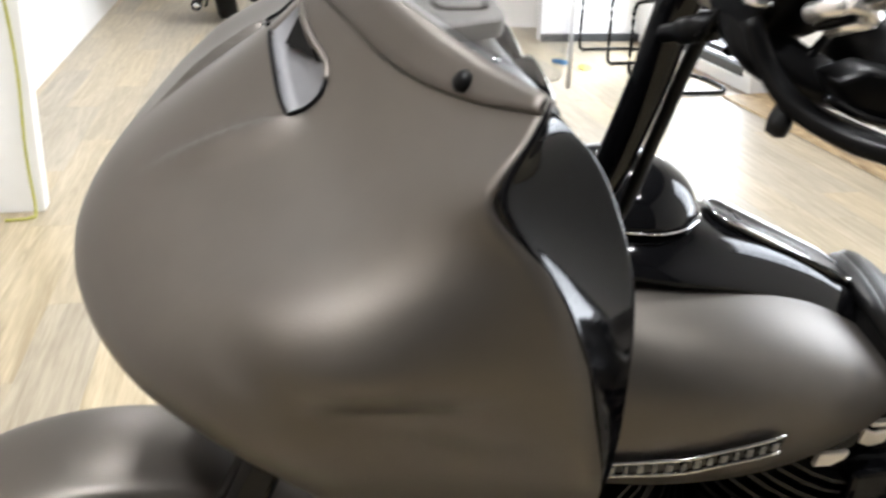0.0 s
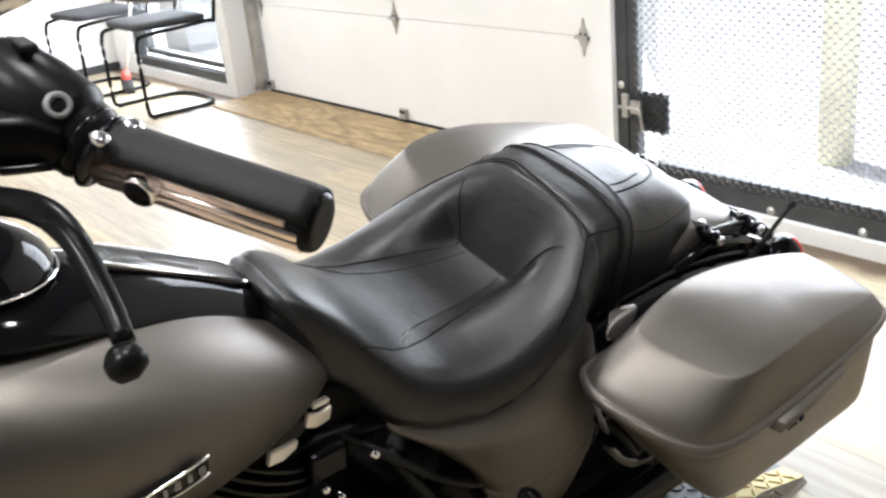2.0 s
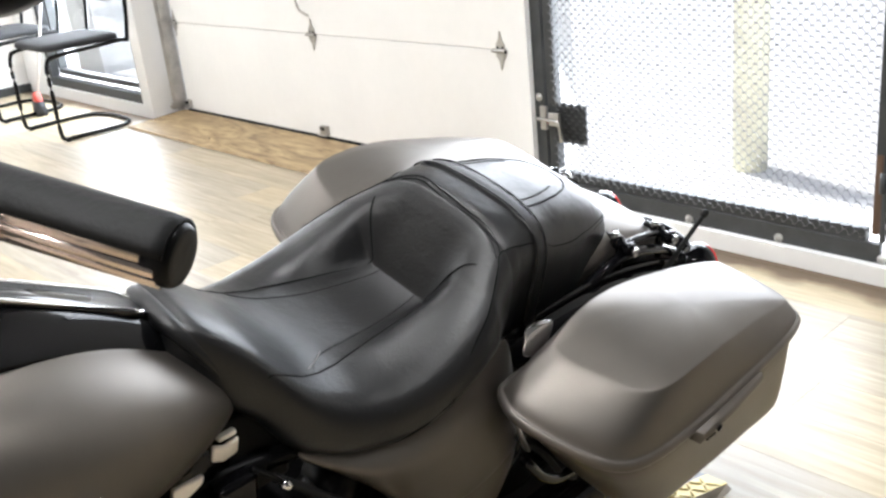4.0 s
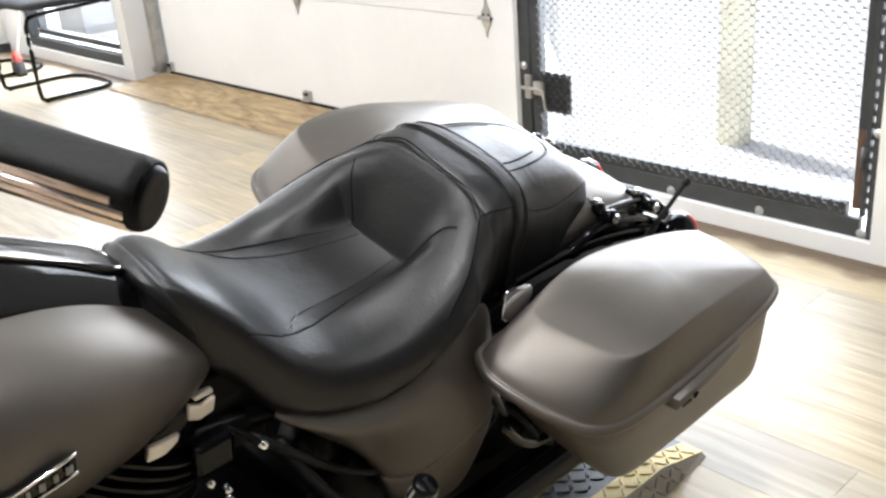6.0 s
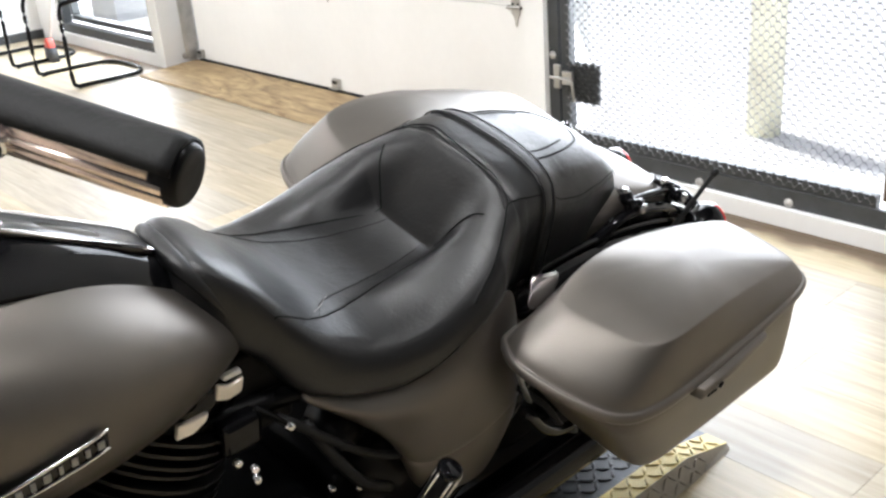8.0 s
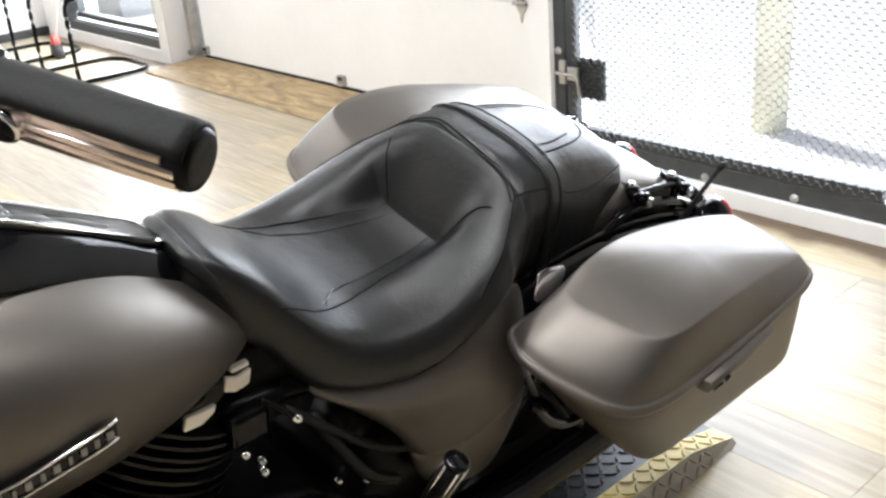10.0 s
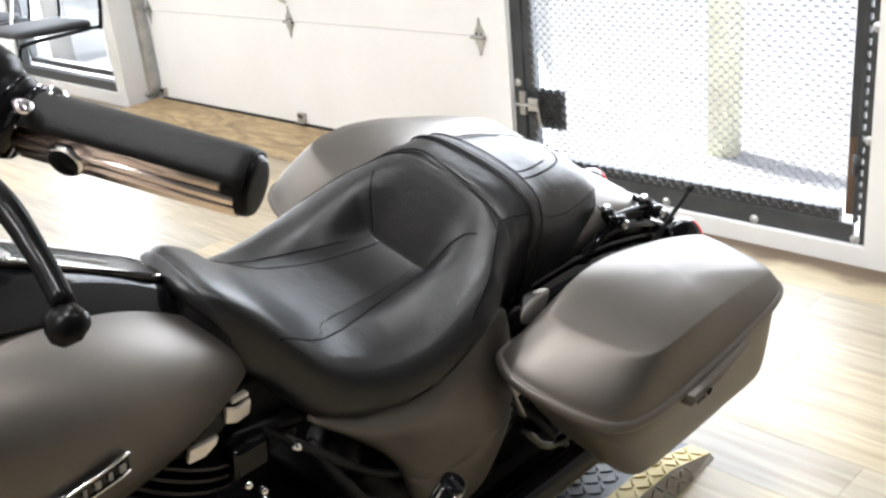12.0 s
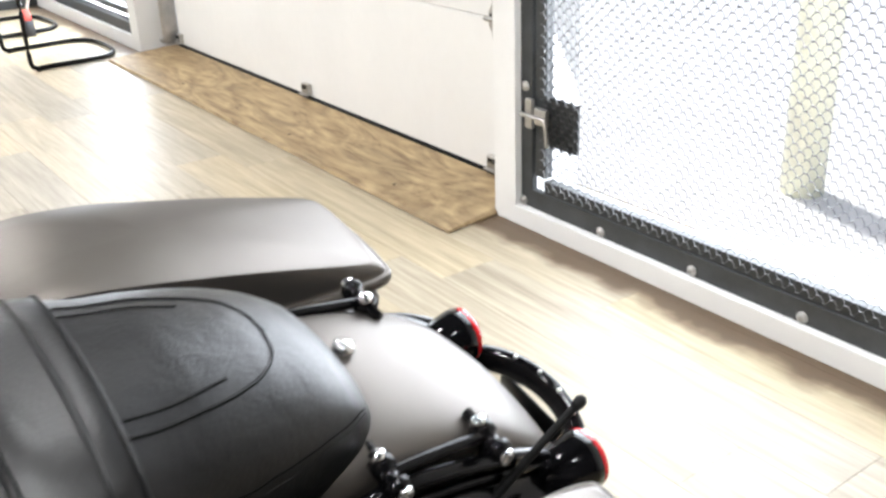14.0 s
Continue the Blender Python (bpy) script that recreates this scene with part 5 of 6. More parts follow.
        part("link_end", tube(q([(x + dx, y + dy - 0.0085, z + dz + 0.004), (x + dx * 1.25, y + dy * 1.25, z + dz * 1.25), (x + dx, y + dy + 0.0085, z + dz - 0.004)]), 0.0050, 10, 4), BRIGHT, st)
        part("link_slot", tube(q([(x - dx * 0.9, y - dy * 0.9, z - dz * 0.9 - 0.003), (x + dx * 0.9, y + dy * 0.9, z + dz * 0.9 - 0.003)]), 0.006, 8, 1, flat=0.5), BLACK, st)
    # cable from the perch down behind the panel
    part("cable", tube(q([(0.33, -0.83, 1.28), (0.283, -0.828, 1.24), (0.250, -0.832, 1.15), (0.215, -0.838, 1.05), (0.15, -0.86, 0.95)]), 0.0055, 8, 5), RUBBER, BIKE, "black control cable")


controls(1)
controls(-1)


# ---- wheels, fork, engine, frame, exhaust ----
def wheel(y, r, w, spokes=9, ZAX=ZAX, at=None):
    t = part("wheel", lathe([(-0.03, 0.05), (-0.028, 0.06), (0.028, 0.06), (0.03, 0.05)], (0, y, ZAX), (1, 0, 0), 24), GLOSS, BIKE, "gloss black cast wheel", at=at)
    part("tyre", lathe([(-w * 0.42, r - 0.085), (-w * 0.5, r - 0.055), (-w * 0.46, r - 0.02), (-w * 0.25, r - 0.003), (0, r), (w * 0.25, r - 0.003), (w * 0.46, r - 0.02), (w * 0.5, r - 0.055), (w * 0.42, r - 0.085)], (0, y, ZAX), (1, 0, 0), 48), RUBBER, t, "black tyre")
    part("rim", lathe([(-w * 0.42, r - 0.082), (-w * 0.42, r - 0.10), (-w * 0.2, r - 0.115), (w * 0.2, r - 0.115), (w * 0.42, r - 0.10), (w * 0.42, r - 0.082)], (0, y, ZAX), (1, 0, 0), 48), GLOSS, t)
    for k in range(spokes):
        a = 2 * math.pi * k / spokes
        part("spoke", tube([(0, y + 0.05 * math.cos(a), ZAX + 0.05 * math.sin(a)), (0, y + (r - 0.112) * math.cos(a + 0.2), ZAX + (r - 0.112) * math.sin(a + 0.2))], [0.014, 0.009], 8, 2), GLOSS, t)
    for x in (-0.055, 0.055):
        part("brake_disc", lathe([(0, 0.075), (0, 0.145), (0.004, 0.145), (0.004, 0.075)], (x, y, ZAX), (1, 0, 0), 32), STEEL, t, "steel brake disc")


wheel(YF, 0.300, 0.13, ZAX=0.322)
wheel(YR, 0.300, 0.18, ZAX=0.316, at=REAR)
for s in (1, -1):
    part("fork_leg", tube([(s * 0.10, YF, ZAX), (s * 0.10, YF + 0.12, 0.62), (s * 0.10, YF + 0.27, 0.98)], [0.030, 0.027, 0.024], 14, 2), GLOSS, BIKE, "black fork leg")
    part("lower_cover", ruled([[(s * 0.20, -0.99, 0.76), (s * 0.24, -0.88, 0.77)], [(s * 0.215, -0.97, 0.62), (s * 0.25, -0.86, 0.62)], [(s * 0.19, -0.94, 0.45), (s * 0.22, -0.83, 0.45)]]), GLOSS, BIKE, "gloss black leg shield", sub=1, solid=0.01)
    part("frame_tube", tube([(s * 0.05, -0.93, 0.80), (s * 0.12, -0.93, 0.45), (s * 0.13, -0.80, 0.21), (s * 0.13, -0.2, 0.20), (s * 0.14, 0.1, 0.35), (s * 0.135, 0.25, 0.56), (s * 0.135, 0.45, 0.56)], 0.017, 10, 6), GLOSS, BIKE, "black frame tube")
    part("backbone_tube", tube([(s * 0.03, -0.93, 0.80), (s * 0.07, -0.5, 0.63), (s * 0.10, -0.3, 0.60), (s * 0.12, 0.05, 0.565)], 0.015, 10, 5), BLACK, BIKE)
    # painted side cover under the seat, with a groove above its foot
    rows = [
        [(0.128, -0.296, 0.630), (0.160, -0.255, 0.628), (0.180, -0.200, 0.626), (0.188, -0.120, 0.632), (0.184, -0.030, 0.665), (0.172, 0.035, 0.675), (0.160, 0.075, 0.668)],
        [(0.138, -0.294, 0.618), (0.178, -0.256, 0.612), (0.206, -0.206, 0.602), (0.216, -0.120, 0.602), (0.206, -0.030, 0.630), (0.190, 0.040, 0.635), (0.172, 0.082, 0.628)],
        [(0.140, -0.292, 0.612), (0.181, -0.253, 0.602), (0.213, -0.203, 0.588), (0.227, -0.118, 0.578), (0.219, -0.026, 0.594), (0.199, 0.045, 0.596), (0.180, 0.088, 0.586)],
        [(0.150, -0.270, 0.598), (0.188, -0.232, 0.584), (0.212, -0.184, 0.562), (0.227, -0.105, 0.540), (0.224, -0.015, 0.532), (0.206, 0.055, 0.524), (0.186, 0.100, 0.514)],
        [(0.187, -0.195, 0.545), (0.203, -0.172, 0.518), (0.215, -0.140, 0.494), (0.225, -0.085, 0.474), (0.223, -0.005, 0.468), (0.208, 0.065, 0.466), (0.190, 0.112, 0.462)],
        [(0.190, -0.150, 0.470), (0.203, -0.136, 0.458), (0.214, -0.112, 0.448), (0.223, -0.070, 0.445), (0.222, 0.000, 0.446), (0.208, 0.068, 0.444), (0.191, 0.118, 0.442)],
        [(0.183, -0.147, 0.462), (0.196, -0.132, 0.449), (0.207, -0.110, 0.440), (0.2155, -0.070, 0.439), (0.2145, 0.000, 0.440), (0.2005, 0.068, 0.438), (0.184, 0.119, 0.436)],
        [(0.190, -0.143, 0.453), (0.203, -0.128, 0.441), (0.213, -0.107, 0.434), (0.221, -0.068, 0.432), (0.220, 0.000, 0.433), (0.206, 0.068, 0.431), (0.190, 0.120, 0.429)],
        [(0.185, -0.120, 0.405), (0.196, -0.105, 0.392), (0.205, -0.080, 0.380), (0.211, -0.045, 0.370), (0.212, 0.010, 0.362), (0.203, 0.065, 0.362), (0.190, 0.108, 0.366)],
        [(0.178, -0.098, 0.360), (0.188, -0.085, 0.345), (0.196, -0.062, 0.332), (0.202, -0.030, 0.318), (0.203, 0.012, 0.302), (0.198, 0.050, 0.296), (0.190, 0.078, 0.298)],
    ]
    part("side_cover", ruled([[(s * x, y, z) for x, y, z in r] for r in rows]), DENIM, BIKE, "satin grey side cover under the seat", sub=2, solid=0.006, at=REAR)
    part("fender_strut", ruled([[(s * 0.145, 0.10, 0.575), (s * 0.142, 0.25, 0.590), (s * 0.138, 0.42, 0.585), (s * 0.13, 0.58, 0.54)], [(s * 0.147, 0.10, 0.535), (s * 0.144, 0.25, 0.545), (s * 0.140, 0.42, 0.535), (s * 0.132, 0.58, 0.49)]]), GLOSS, BIKE, "gloss black fender strut", sub=1, solid=0.008)
    part("strut_cap", ruled([[(s * 0.178, 0.082, 0.688), (s * 0.184, 0.110, 0.690), (s * 0.190, 0.140, 0.688)], [(s * 0.189, 0.080, 0.676), (s * 0.194, 0.108, 0.680), (s * 0.198, 0.138, 0.680)], [(s * 0.197, 0.066, 0.645), (s * 0.202, 0.088, 0.640), (s * 0.206, 0.112, 0.634)]]), CHROME, BIKE, "bright chrome strut cover", sub=1, solid=0.004, at=REAR)
    part("muffler", tube([(s * 0.15, -0.55, 0.24), (s * 0.155, -0.2, 0.215), (s * 0.165, 0.1, 0.20), (s * 0.175, 0.5, 0.21), (s * 0.18, 0.78, 0.22)], [0.032, 0.034, 0.042, 0.046, 0.044], 18, 5), GLOSS, BIKE, "gloss black muffler")
    part("footboard", loft([rrect(*((0.20, 0.30) if s > 0 else (-0.30, -0.20)), -0.92, -0.62, z, 0.04) for z in (0.285, 0.30)]), RUBBER, BIKE, "black rubber footboard", bevel=0.004)
    pg = part("passenger_peg", tube([(s * 0.235, -0.172, 0.405), (s * 0.268, -0.158, 0.492)], 0.0165, 14, 1), BLACK, BIKE, "black passenger peg with chrome ribs")
    part("peg_cap", lathe([(0, 0.019), (0.006, 0.019), (0.009, 0.014), (0.0095, 0)], (s * 0.266, -0.1585, 0.490), (s * 0.35, 0.15, 0.92), 16), GLOSS, pg)
    pd = Vector((s * 0.35, 0.15, 0.92)).normalized()
    pu = pd.cross(Vector((0, 1, 0))).normalized()
    pv = pd.cross(pu)
    for k in range(5):
        o = 0.0175 * (math.cos(radians(72 * k)) * pu + math.sin(radians(72 * k)) * pv)
        b0 = Vector((s * 0.235, -0.172, 0.405)) + o
        part("peg_rib", tube([b0 + pd * 0.01, b0 + pd * 0.092], 0.0026, 6, 1), CHROME, pg)
    part("cover_clip", tube([(s * 0.186, 0.062, 0.520), (s * 0.194, 0.100, 0.430)], [0.004, 0.010], 8, 2, flat=0.4), STEEL, BIKE, "dull steel clip behind the side cover")


ALLOY = mat("bright_alloy", (0.75, 0.70, 0.63), 0.3, 0.6)


def engine():
    e = new("engine")
    e.parent = BIKE
    e["label"] = "black finned V-twin engine"
    part("crankcase", loft([[(x, y, z) for y, z in ((-0.78, 0.30), (-0.74, 0.42), (-0.62, 0.47), (-0.42, 0.47), (-0.30, 0.44), (-0.22, 0.36), (-0.24, 0.24), (-0.45, 0.20), (-0.70, 0.21))] for x in (-0.13, -0.11, 0.11, 0.13)]), BLACK, e, bevel=0.01)
    part("primary_cover", loft([[(0.13 + dx, yc + k * ry * math.cos(a), 0.33 + k * rz * math.sin(a)) for a in (2 * math.pi * i / 28 for i in range(28)) for yc, ry, rz in ((-0.45, 0.29, 0.115),)] for dx, k in ((0, 1.0), (0.05, 1.0), (0.075, 0.93), (0.085, 0.6))]), GLOSS, e, "gloss black primary cover", sub=1)
    for yb, yt in ((-0.66, -0.80), (-0.52, -0.41)):
        d = Vector((0, yt - yb, 0.24)).normalized()
        b0 = Vector((0, yb, 0.44))
        cy = part("cylinder", lathe([(0, 0.075), (0.22, 0.075)], b0, d, 24), BLACK, e, "black finned cylinder")
        for k in range(11):
            fin = lathe([(0.02 + 0.016 * k, 0.08), (0.02 + 0.016 * k, 0.118 - (0.006 if k % 4 == 3 else 0)), (0.0245 + 0.016 * k, 0.118 - (0.006 if k % 4 == 3 else 0)), (0.0245 + 0.016 * k, 0.08)], b0, d, 24)
            part("fin", fin, mat("fin_edge", (0.03, 0.03, 0.03), 0.3, 0.9) if k > 5 else BLACK, cy, smooth=False)
        part("rocker_cover", lathe([(0.205, 0.105), (0.245, 0.105), (0.268, 0.085), (0.274, 0)], b0, d, 12), GLOSS, cy, "gloss black rocker cover", bevel=0.006)
        for x in (0.09, -0.09):
            part("head_bolt", lathe([(0, 0.009), (0.010, 0.009), (0.012, 0.004)], b0 + d * 0.244 + Vector((x, 0.0, 0)), d, 10), CHROME, cy)
        part("push_rod", tube([(-0.12, yb, 0.42), (-0.105, yt, 0.64)], 0.011, 8, 1), GLOSS, e)
    part("head_bracket", loft([[(0.098, y, z), (0.106, y, z), (0.106, y + 0.004, z + 0.022), (0.098, y + 0.004, z + 0.022)] for y, z in ((-0.412, 0.650), (-0.395, 0.642), (-0.374, 0.646))]), ALLOY, e, "bright alloy bracket", bevel=0.003, smooth=False)
    part("coil_clip", boxed(0.10, -0.386, 0.676, 0.010, 0.026, 0.007), ALLOY, e, "bright alloy clip", bevel=0.002, smooth=False)
    part("spring_plate", loft([[(0.112, y, z), (0.120, y, z), (0.120, y + 0.004, z + h), (0.112, y + 0.004, z + h)] for y, z, h in ((-0.478, 0.634, 0.020), (-0.455, 0.632, 0.020), (-0.436, 0.642, 0.010))]), ALLOY, e, "bright alloy plate", bevel=0.002, smooth=False)
    rd = part("linkage_rod", tube([(0.128, -0.372, 0.632), (0.134, -0.345, 0.606), (0.140, -0.327, 0.585)], 0.004, 8, 3), BLACK, e)
    part("rod_end", lathe([(0, 0.006), (0.010, 0.008), (0.016, 0.005)], (0.138, -0.334, 0.592), (0.1, 0.5, -0.6), 10), CHROME, rd)
    part("coil_cover", boxed(0.110, -0.388, 0.592, 0.03, 0.060, 0.05), GLOSS, e, "gloss black coil cover", bevel=0.008, smooth=False)
    part("air_cleaner", lathe([(0, 0.09), (0.06, 0.09), (0.075, 0.07), (0.078, 0)], (-0.14, -0.52, 0.60), (-1, 0, 0), 28), GLOSS, e, "gloss black air cleaner")
    part("transmission", loft([[(x, y, z) for y, z in ((-0.24, 0.25), (-0.24, 0.42), (-0.12, 0.46), (0.02, 0.42), (0.05, 0.30), (0.0, 0.22))] for x in (-0.12, 0.12)]), BLACK, e, bevel=0.012)
    part("starter_cover", lathe([(0, 0.035), (0.06, 0.035), (0.068, 0.025), (0.07, 0)], (0.06, -0.215, 0.50), (1, 0.1, 0.0), 20), BLACK, e)
    for y, z in ((-0.409, 0.570), (-0.382, 0.525), (-0.385, 0.545), (-0.21, 0.40), (-0.26, 0.43)):
        part("bolt", lathe([(0, 0.006), (0.007, 0.006), (0.009, 0.003)], (0.135, y, z), (1, 0, 0.2), 10), CHROME, e)
    for k, (ya, za, yb, zb) in enumerate(((-0.34, 0.60, -0.05, 0.40), (-0.30, 0.57, -0.16, 0.38), (-0.26, 0.60, 0.03, 0.45))):
        part("hose", tube([(0.13, ya, za), (0.16, (ya + yb) / 2, (za + zb) / 2 - 0.03), (0.15, yb, zb)], 0.007 + 0.002 * k, 8, 5), RUBBER, e, "black rubber hose")


engine()
# added filler block: keeps the gap between tank and seat closed and dark
part("gap_filler", loft([[(x, y, z) for x, y, z in rrect(-k, k, y0, -0.28, zz, 0.01, 2)] for k, y0, zz in ((0.088, -0.40, 0.55), (0.088, -0.41, 0.64), (0.080, -0.40, 0.675))]), RUBBER, BIKE, "black filler block under the seat", bevel=0.004, smooth=False)
part("side_stand", tube([(0.12, -0.42, 0.21), (0.19, -0.36, 0.13), (0.265, -0.30, 0.025)], [0.014, 0.012, 0.011], 10, 3), BLACK, BIKE, "black side stand, folded out")
part("stand_foot", lathe([(0, 0.03), (0.008, 0.03), (0.01, 0.02)], (0.267, -0.298, 0.016), (0.17, 0, 1), 14), BLACK, BIKE)
part("belt_guard", tube([(0.10, 0.02, 0.40), (0.11, 0.2, 0.36), (0.105, 0.34, 0.36), (0.1, 0.40, 0.33)], 0.018, 8, 4, flat=0.4), BLACK, BIKE)
part("bag_rail", tube([(0.205, 0.085, 0.42), (0.21, 0.14, 0.355), (0.21, 0.22, 0.325), (0.21, 0.45, 0.33)], 0.009, 8, 5), GLOSS, BIKE, "gloss black saddlebag rail")
part("harness", tube([(0.17, 0.09, 0.45), (0.20, 0.14, 0.40), (0.205, 0.19, 0.33), (0.20, 0.24, 0.29)], 0.006, 8, 4), RUBBER, BIKE, "black wiring harness")
part("shock_plate", boxed(0.15, 0.15, 0.44, 0.02, 0.05, 0.02), ALLOY, BIKE, "bright alloy plate", bevel=0.004, smooth=False)


# ---- the low tread-plate stand that the motorcycle stands on ----
def tread(bm, fn, nx, ny, px=0.030):
    """Raised lozenges, turned by turns, over a sheet that fn(u, v) lays out in metres."""
    for i in range(nx):
        for j in range(ny):
            u, v = (i + 0.5) * px, (j + 0.5) * px
            a = radians(45 if (i + j) % 2 else -45)
            c, s = math.cos(a), math.sin(a)
            ring = [(0.0150, 0), (0.008, 0.0034), (-0.008, 0.0034), (-0.0150, 0), (-0.008, -0.0034), (0.008, -0.0034)]
            base = [bm.verts.new(fn(u + x * c - y * s, v + x * s + y * c, 0)) for x, y in ring]
            top = [bm.verts.new(fn(u + (x * c - y * s) * 0.7, v + (x * s + y * c) * 0.7, 0.0030)) for x, y in ring]
            for k in range(6):
                bm.faces.new((base[k], base[(k + 1) % 6], top[(k + 1) % 6], top[k]))
            bm.faces.new(top)
    return bm


def stand():
    t = thing("tread_plate_stand", pose(1.385, -1.868, 0, 0, 0, 0.4), "low stand of black tread plate with yellow edges", "stand")
    H, XE2, XI, Y1, Y2, Y0 = 0.05, 0.275, 0.224, 0.578, 0.726, -1.95
    lay = {
        "deck": (TREADBLACK, "black painted tread plate deck", -XI, XI),
        "yellow_edge": (YELLOW, "yellow painted tread plate edge", XI, XE2),
    }
    for nm, (m, lb, xa, xb) in (("deck", lay["deck"]), ("yellow_edge", lay["yellow_edge"]), ("yellow_edge", (YELLOW, "yellow painted tread plate edge", -XE2, -XI))):
        bm = boxed((xa + xb) / 2, (Y0 + Y1) / 2, H - 0.004, xb - xa, Y1 - Y0, 0.008)
        tread(bm, lambda u, v, h: (xa + u, Y1 - v, H + h), max(1, int((xb - xa) / 0.0255)), 52, 0.0255)
        loft([[(xa, y, z - 0.008), (xb, y, z - 0.008), (xb, y, z), (xa, y, z)] for y, z in ((Y1, H), (Y2, 0.012))], bm=bm)
        sl = math.hypot(Y2 - Y1, H - 0.012)
        tread(bm, lambda u, v, h: (xa + u, Y1 + v * (Y2 - Y1) / sl + h * 0.4, H - v * (H - 0.012) / sl + h), max(1, int((xb - xa) / 0.0255)), int(sl / 0.0255), 0.0255)
        part(nm, bm, m, t, lb, smooth=False, normals=False)
    for s in (1, -1):
        bm = bmesh.new()
        x = s * XE2
        loft([[(x - 0.006 * s, y, 0.002), (x + w * s, y, 0.002), (x, y, z)] for y, z, w in ((Y0, H, 0.022), (Y1, H, 0.022), (Y2, 0.010, 0.010))], bm=bm)
        sw = math.hypot(0.022, H)
        tread(bm, lambda u, v, h: (x + s * (0.022 * (1 - u / sw) + 0.9 * h), Y1 + 0.06 - v, 0.003 + (H - 0.004) * u / sw * min(1, (v + 0.09) / 0.15) + h * 0.4), 2, 52, 0.026)
        part("skirt", bm, TREADBARE, t, "bare tread plate skirt", smooth=False, normals=False)


stand()


# ---- chairs by the window ----
def chair():
    t = thing("cantilever_chair", pose(-3.33, -0.3, 0), "black tubular steel cantilever chair with a black padded seat", "chair", "chairs by the window")
    w = 0.275
    pts = [(w, 0.30, 1.05), (w, 0.24, 0.55), (w, 0.17, 0.51), (w, -0.20, 0.49), (w, -0.275, 0.45), (w, -0.282, 0.30), (w, -0.285, 0.06), (w, -0.26, 0.016), (w, -0.20, 0.014), (w, 0.06, 0.014), (w * 0.85, 0.15, 0.014), (w * 0.5, 0.19, 0.014), (0, 0.20, 0.014)]
    half = smooth_path(pts, 5)
    path = half + [Vector((-q.x, q.y, q.z)) for q in reversed(half[:-1])]
    part("frame", tube(path, 0.0125, 10, 1), GLOSS, t, "black tubular steel frame")
    part("seat", loft([[(x * k, y * k - 0.02, z) for x, y, z in rrect(-0.25, 0.25, -0.24, 0.23, zz, 0.06)] for k, zz in ((0.94, 0.502), (1.0, 0.516), (1.0, 0.54), (0.93, 0.555), (0.6, 0.56))]), FABRIC, t, "black padded seat", sub=1)
    part("backrest", loft([[(x * k, 0.255 + d + 0.09 * (z - 0.65), z * 1.0) for x, _, z in ((a, 0, b) for a, b in ((-0.24, 0.71), (0.24, 0.71), (0.25, 0.85), (0.24, 1.0), (-0.24, 1.0), (-0.25, 0.85)))] for k, d in ((0.95, -0.02), (1.0, -0.005), (1.0, 0.015), (0.95, 0.025))]), FABRIC, t, "black padded backrest", sub=1)
    for s in (1, -1):
        part("foot_pad", lathe([(-0.004, 0.013), (0.008, 0.014)], (s * w, -0.25, 0.004), (0, 0, 1), 10), RUBBER, t)
    return t


c1 = chair()
copy_thing(c1, pose(-4.30, -0.32, 0, 0, 0, 3))


# ---- rags on the floor ----
def rag(name, m, r, colour, label, seed):
    t = thing(name, m, label, "rag")
    rng = random.Random(seed)
    ph = [rng.uniform(0, 6.3) for _ in range(6)]
    rings = []
    for k in range(9):
        f = 1 - k / 8
        ring = []
        for i in range(28):
            a = 2 * math.pi * i / 28
            e = 1 + 0.22 * math.sin(2 * a + ph[0]) + 0.13 * math.sin(5 * a + ph[1] + 2 * f)
            h = 0.004 + r * 0.42 * (1 - f) ** 0.7 * (0.75 + 0.35 * math.sin(3 * a + ph[2] + 4 * f) * f + 0.2 * math.sin(7 * a + ph[3]) * f)
            ring.append((r * (0.02 + f) * e * math.cos(a), 0.7 * r * (0.02 + f) * e * math.sin(a), h))
        rings.append(ring)
    part("cloth", loft(rings), mat(name + "_cotton", colour, 0.9, 0, 0.25, 20, 0.4, 80, spec=0.2), t, sub=1)


rag("blue_rag", pose(-4.10, -0.90, 0, 0, 0, 20), 0.085, (0.06, 0.16, 0.30), "crumpled blue cloth lying on the floor", 3)
rag("yellow_rag", pose(-3.90, -0.79, 0, 0, 0, -15), 0.080, (0.50, 0.46, 0.16), "crumpled pale yellow cloth lying on the floor", 8)


# ---- broom leaning in the corner ----
def broom():
    t = thing("broom", pose(-4.0, -0.33, 0), "small broom with a red head, dark bristles and a white handle", "broom")
    part("handle", tube([(0, 0.01, 0.14), (-0.01, 0.30, 1.15)], 0.009, 8, 1), mat("broom_handle", (0.75, 0.74, 0.72), 0.4), t, "white handle")
    part("head", loft([[(x, y, z) for x, y in ((-w, -0.022), (w, -0.022), (w, 0.022), (-w, 0.022))] for w, z in ((0.040, 0.092), (0.034, 0.120), (0.012, 0.155))]), mat("broom_red", (0.50, 0.07, 0.05), 0.45), t, "red plastic head", bevel=0.005)
    part("bristles", loft([[(x, y, z) for x, y in ((-w, -0.026), (w, -0.026), (w, 0.026), (-w, 0.026))] for w, z in ((0.056, 0.0), (0.042, 0.092))]), mat("bristle", (0.05, 0.05, 0.055), 0.8, 0, 0.4, 60, 0.8, 200, stretch=(8, 8, 1)), t, "dark bristles")


broom()


# ---- cables on the partition ----
def cable(name, pts, col, label):
    t = thing(name, pose(0, 0, 0), label, "cable")
    part("cord", tube(pts, 0.006, 8, 6), col, t)


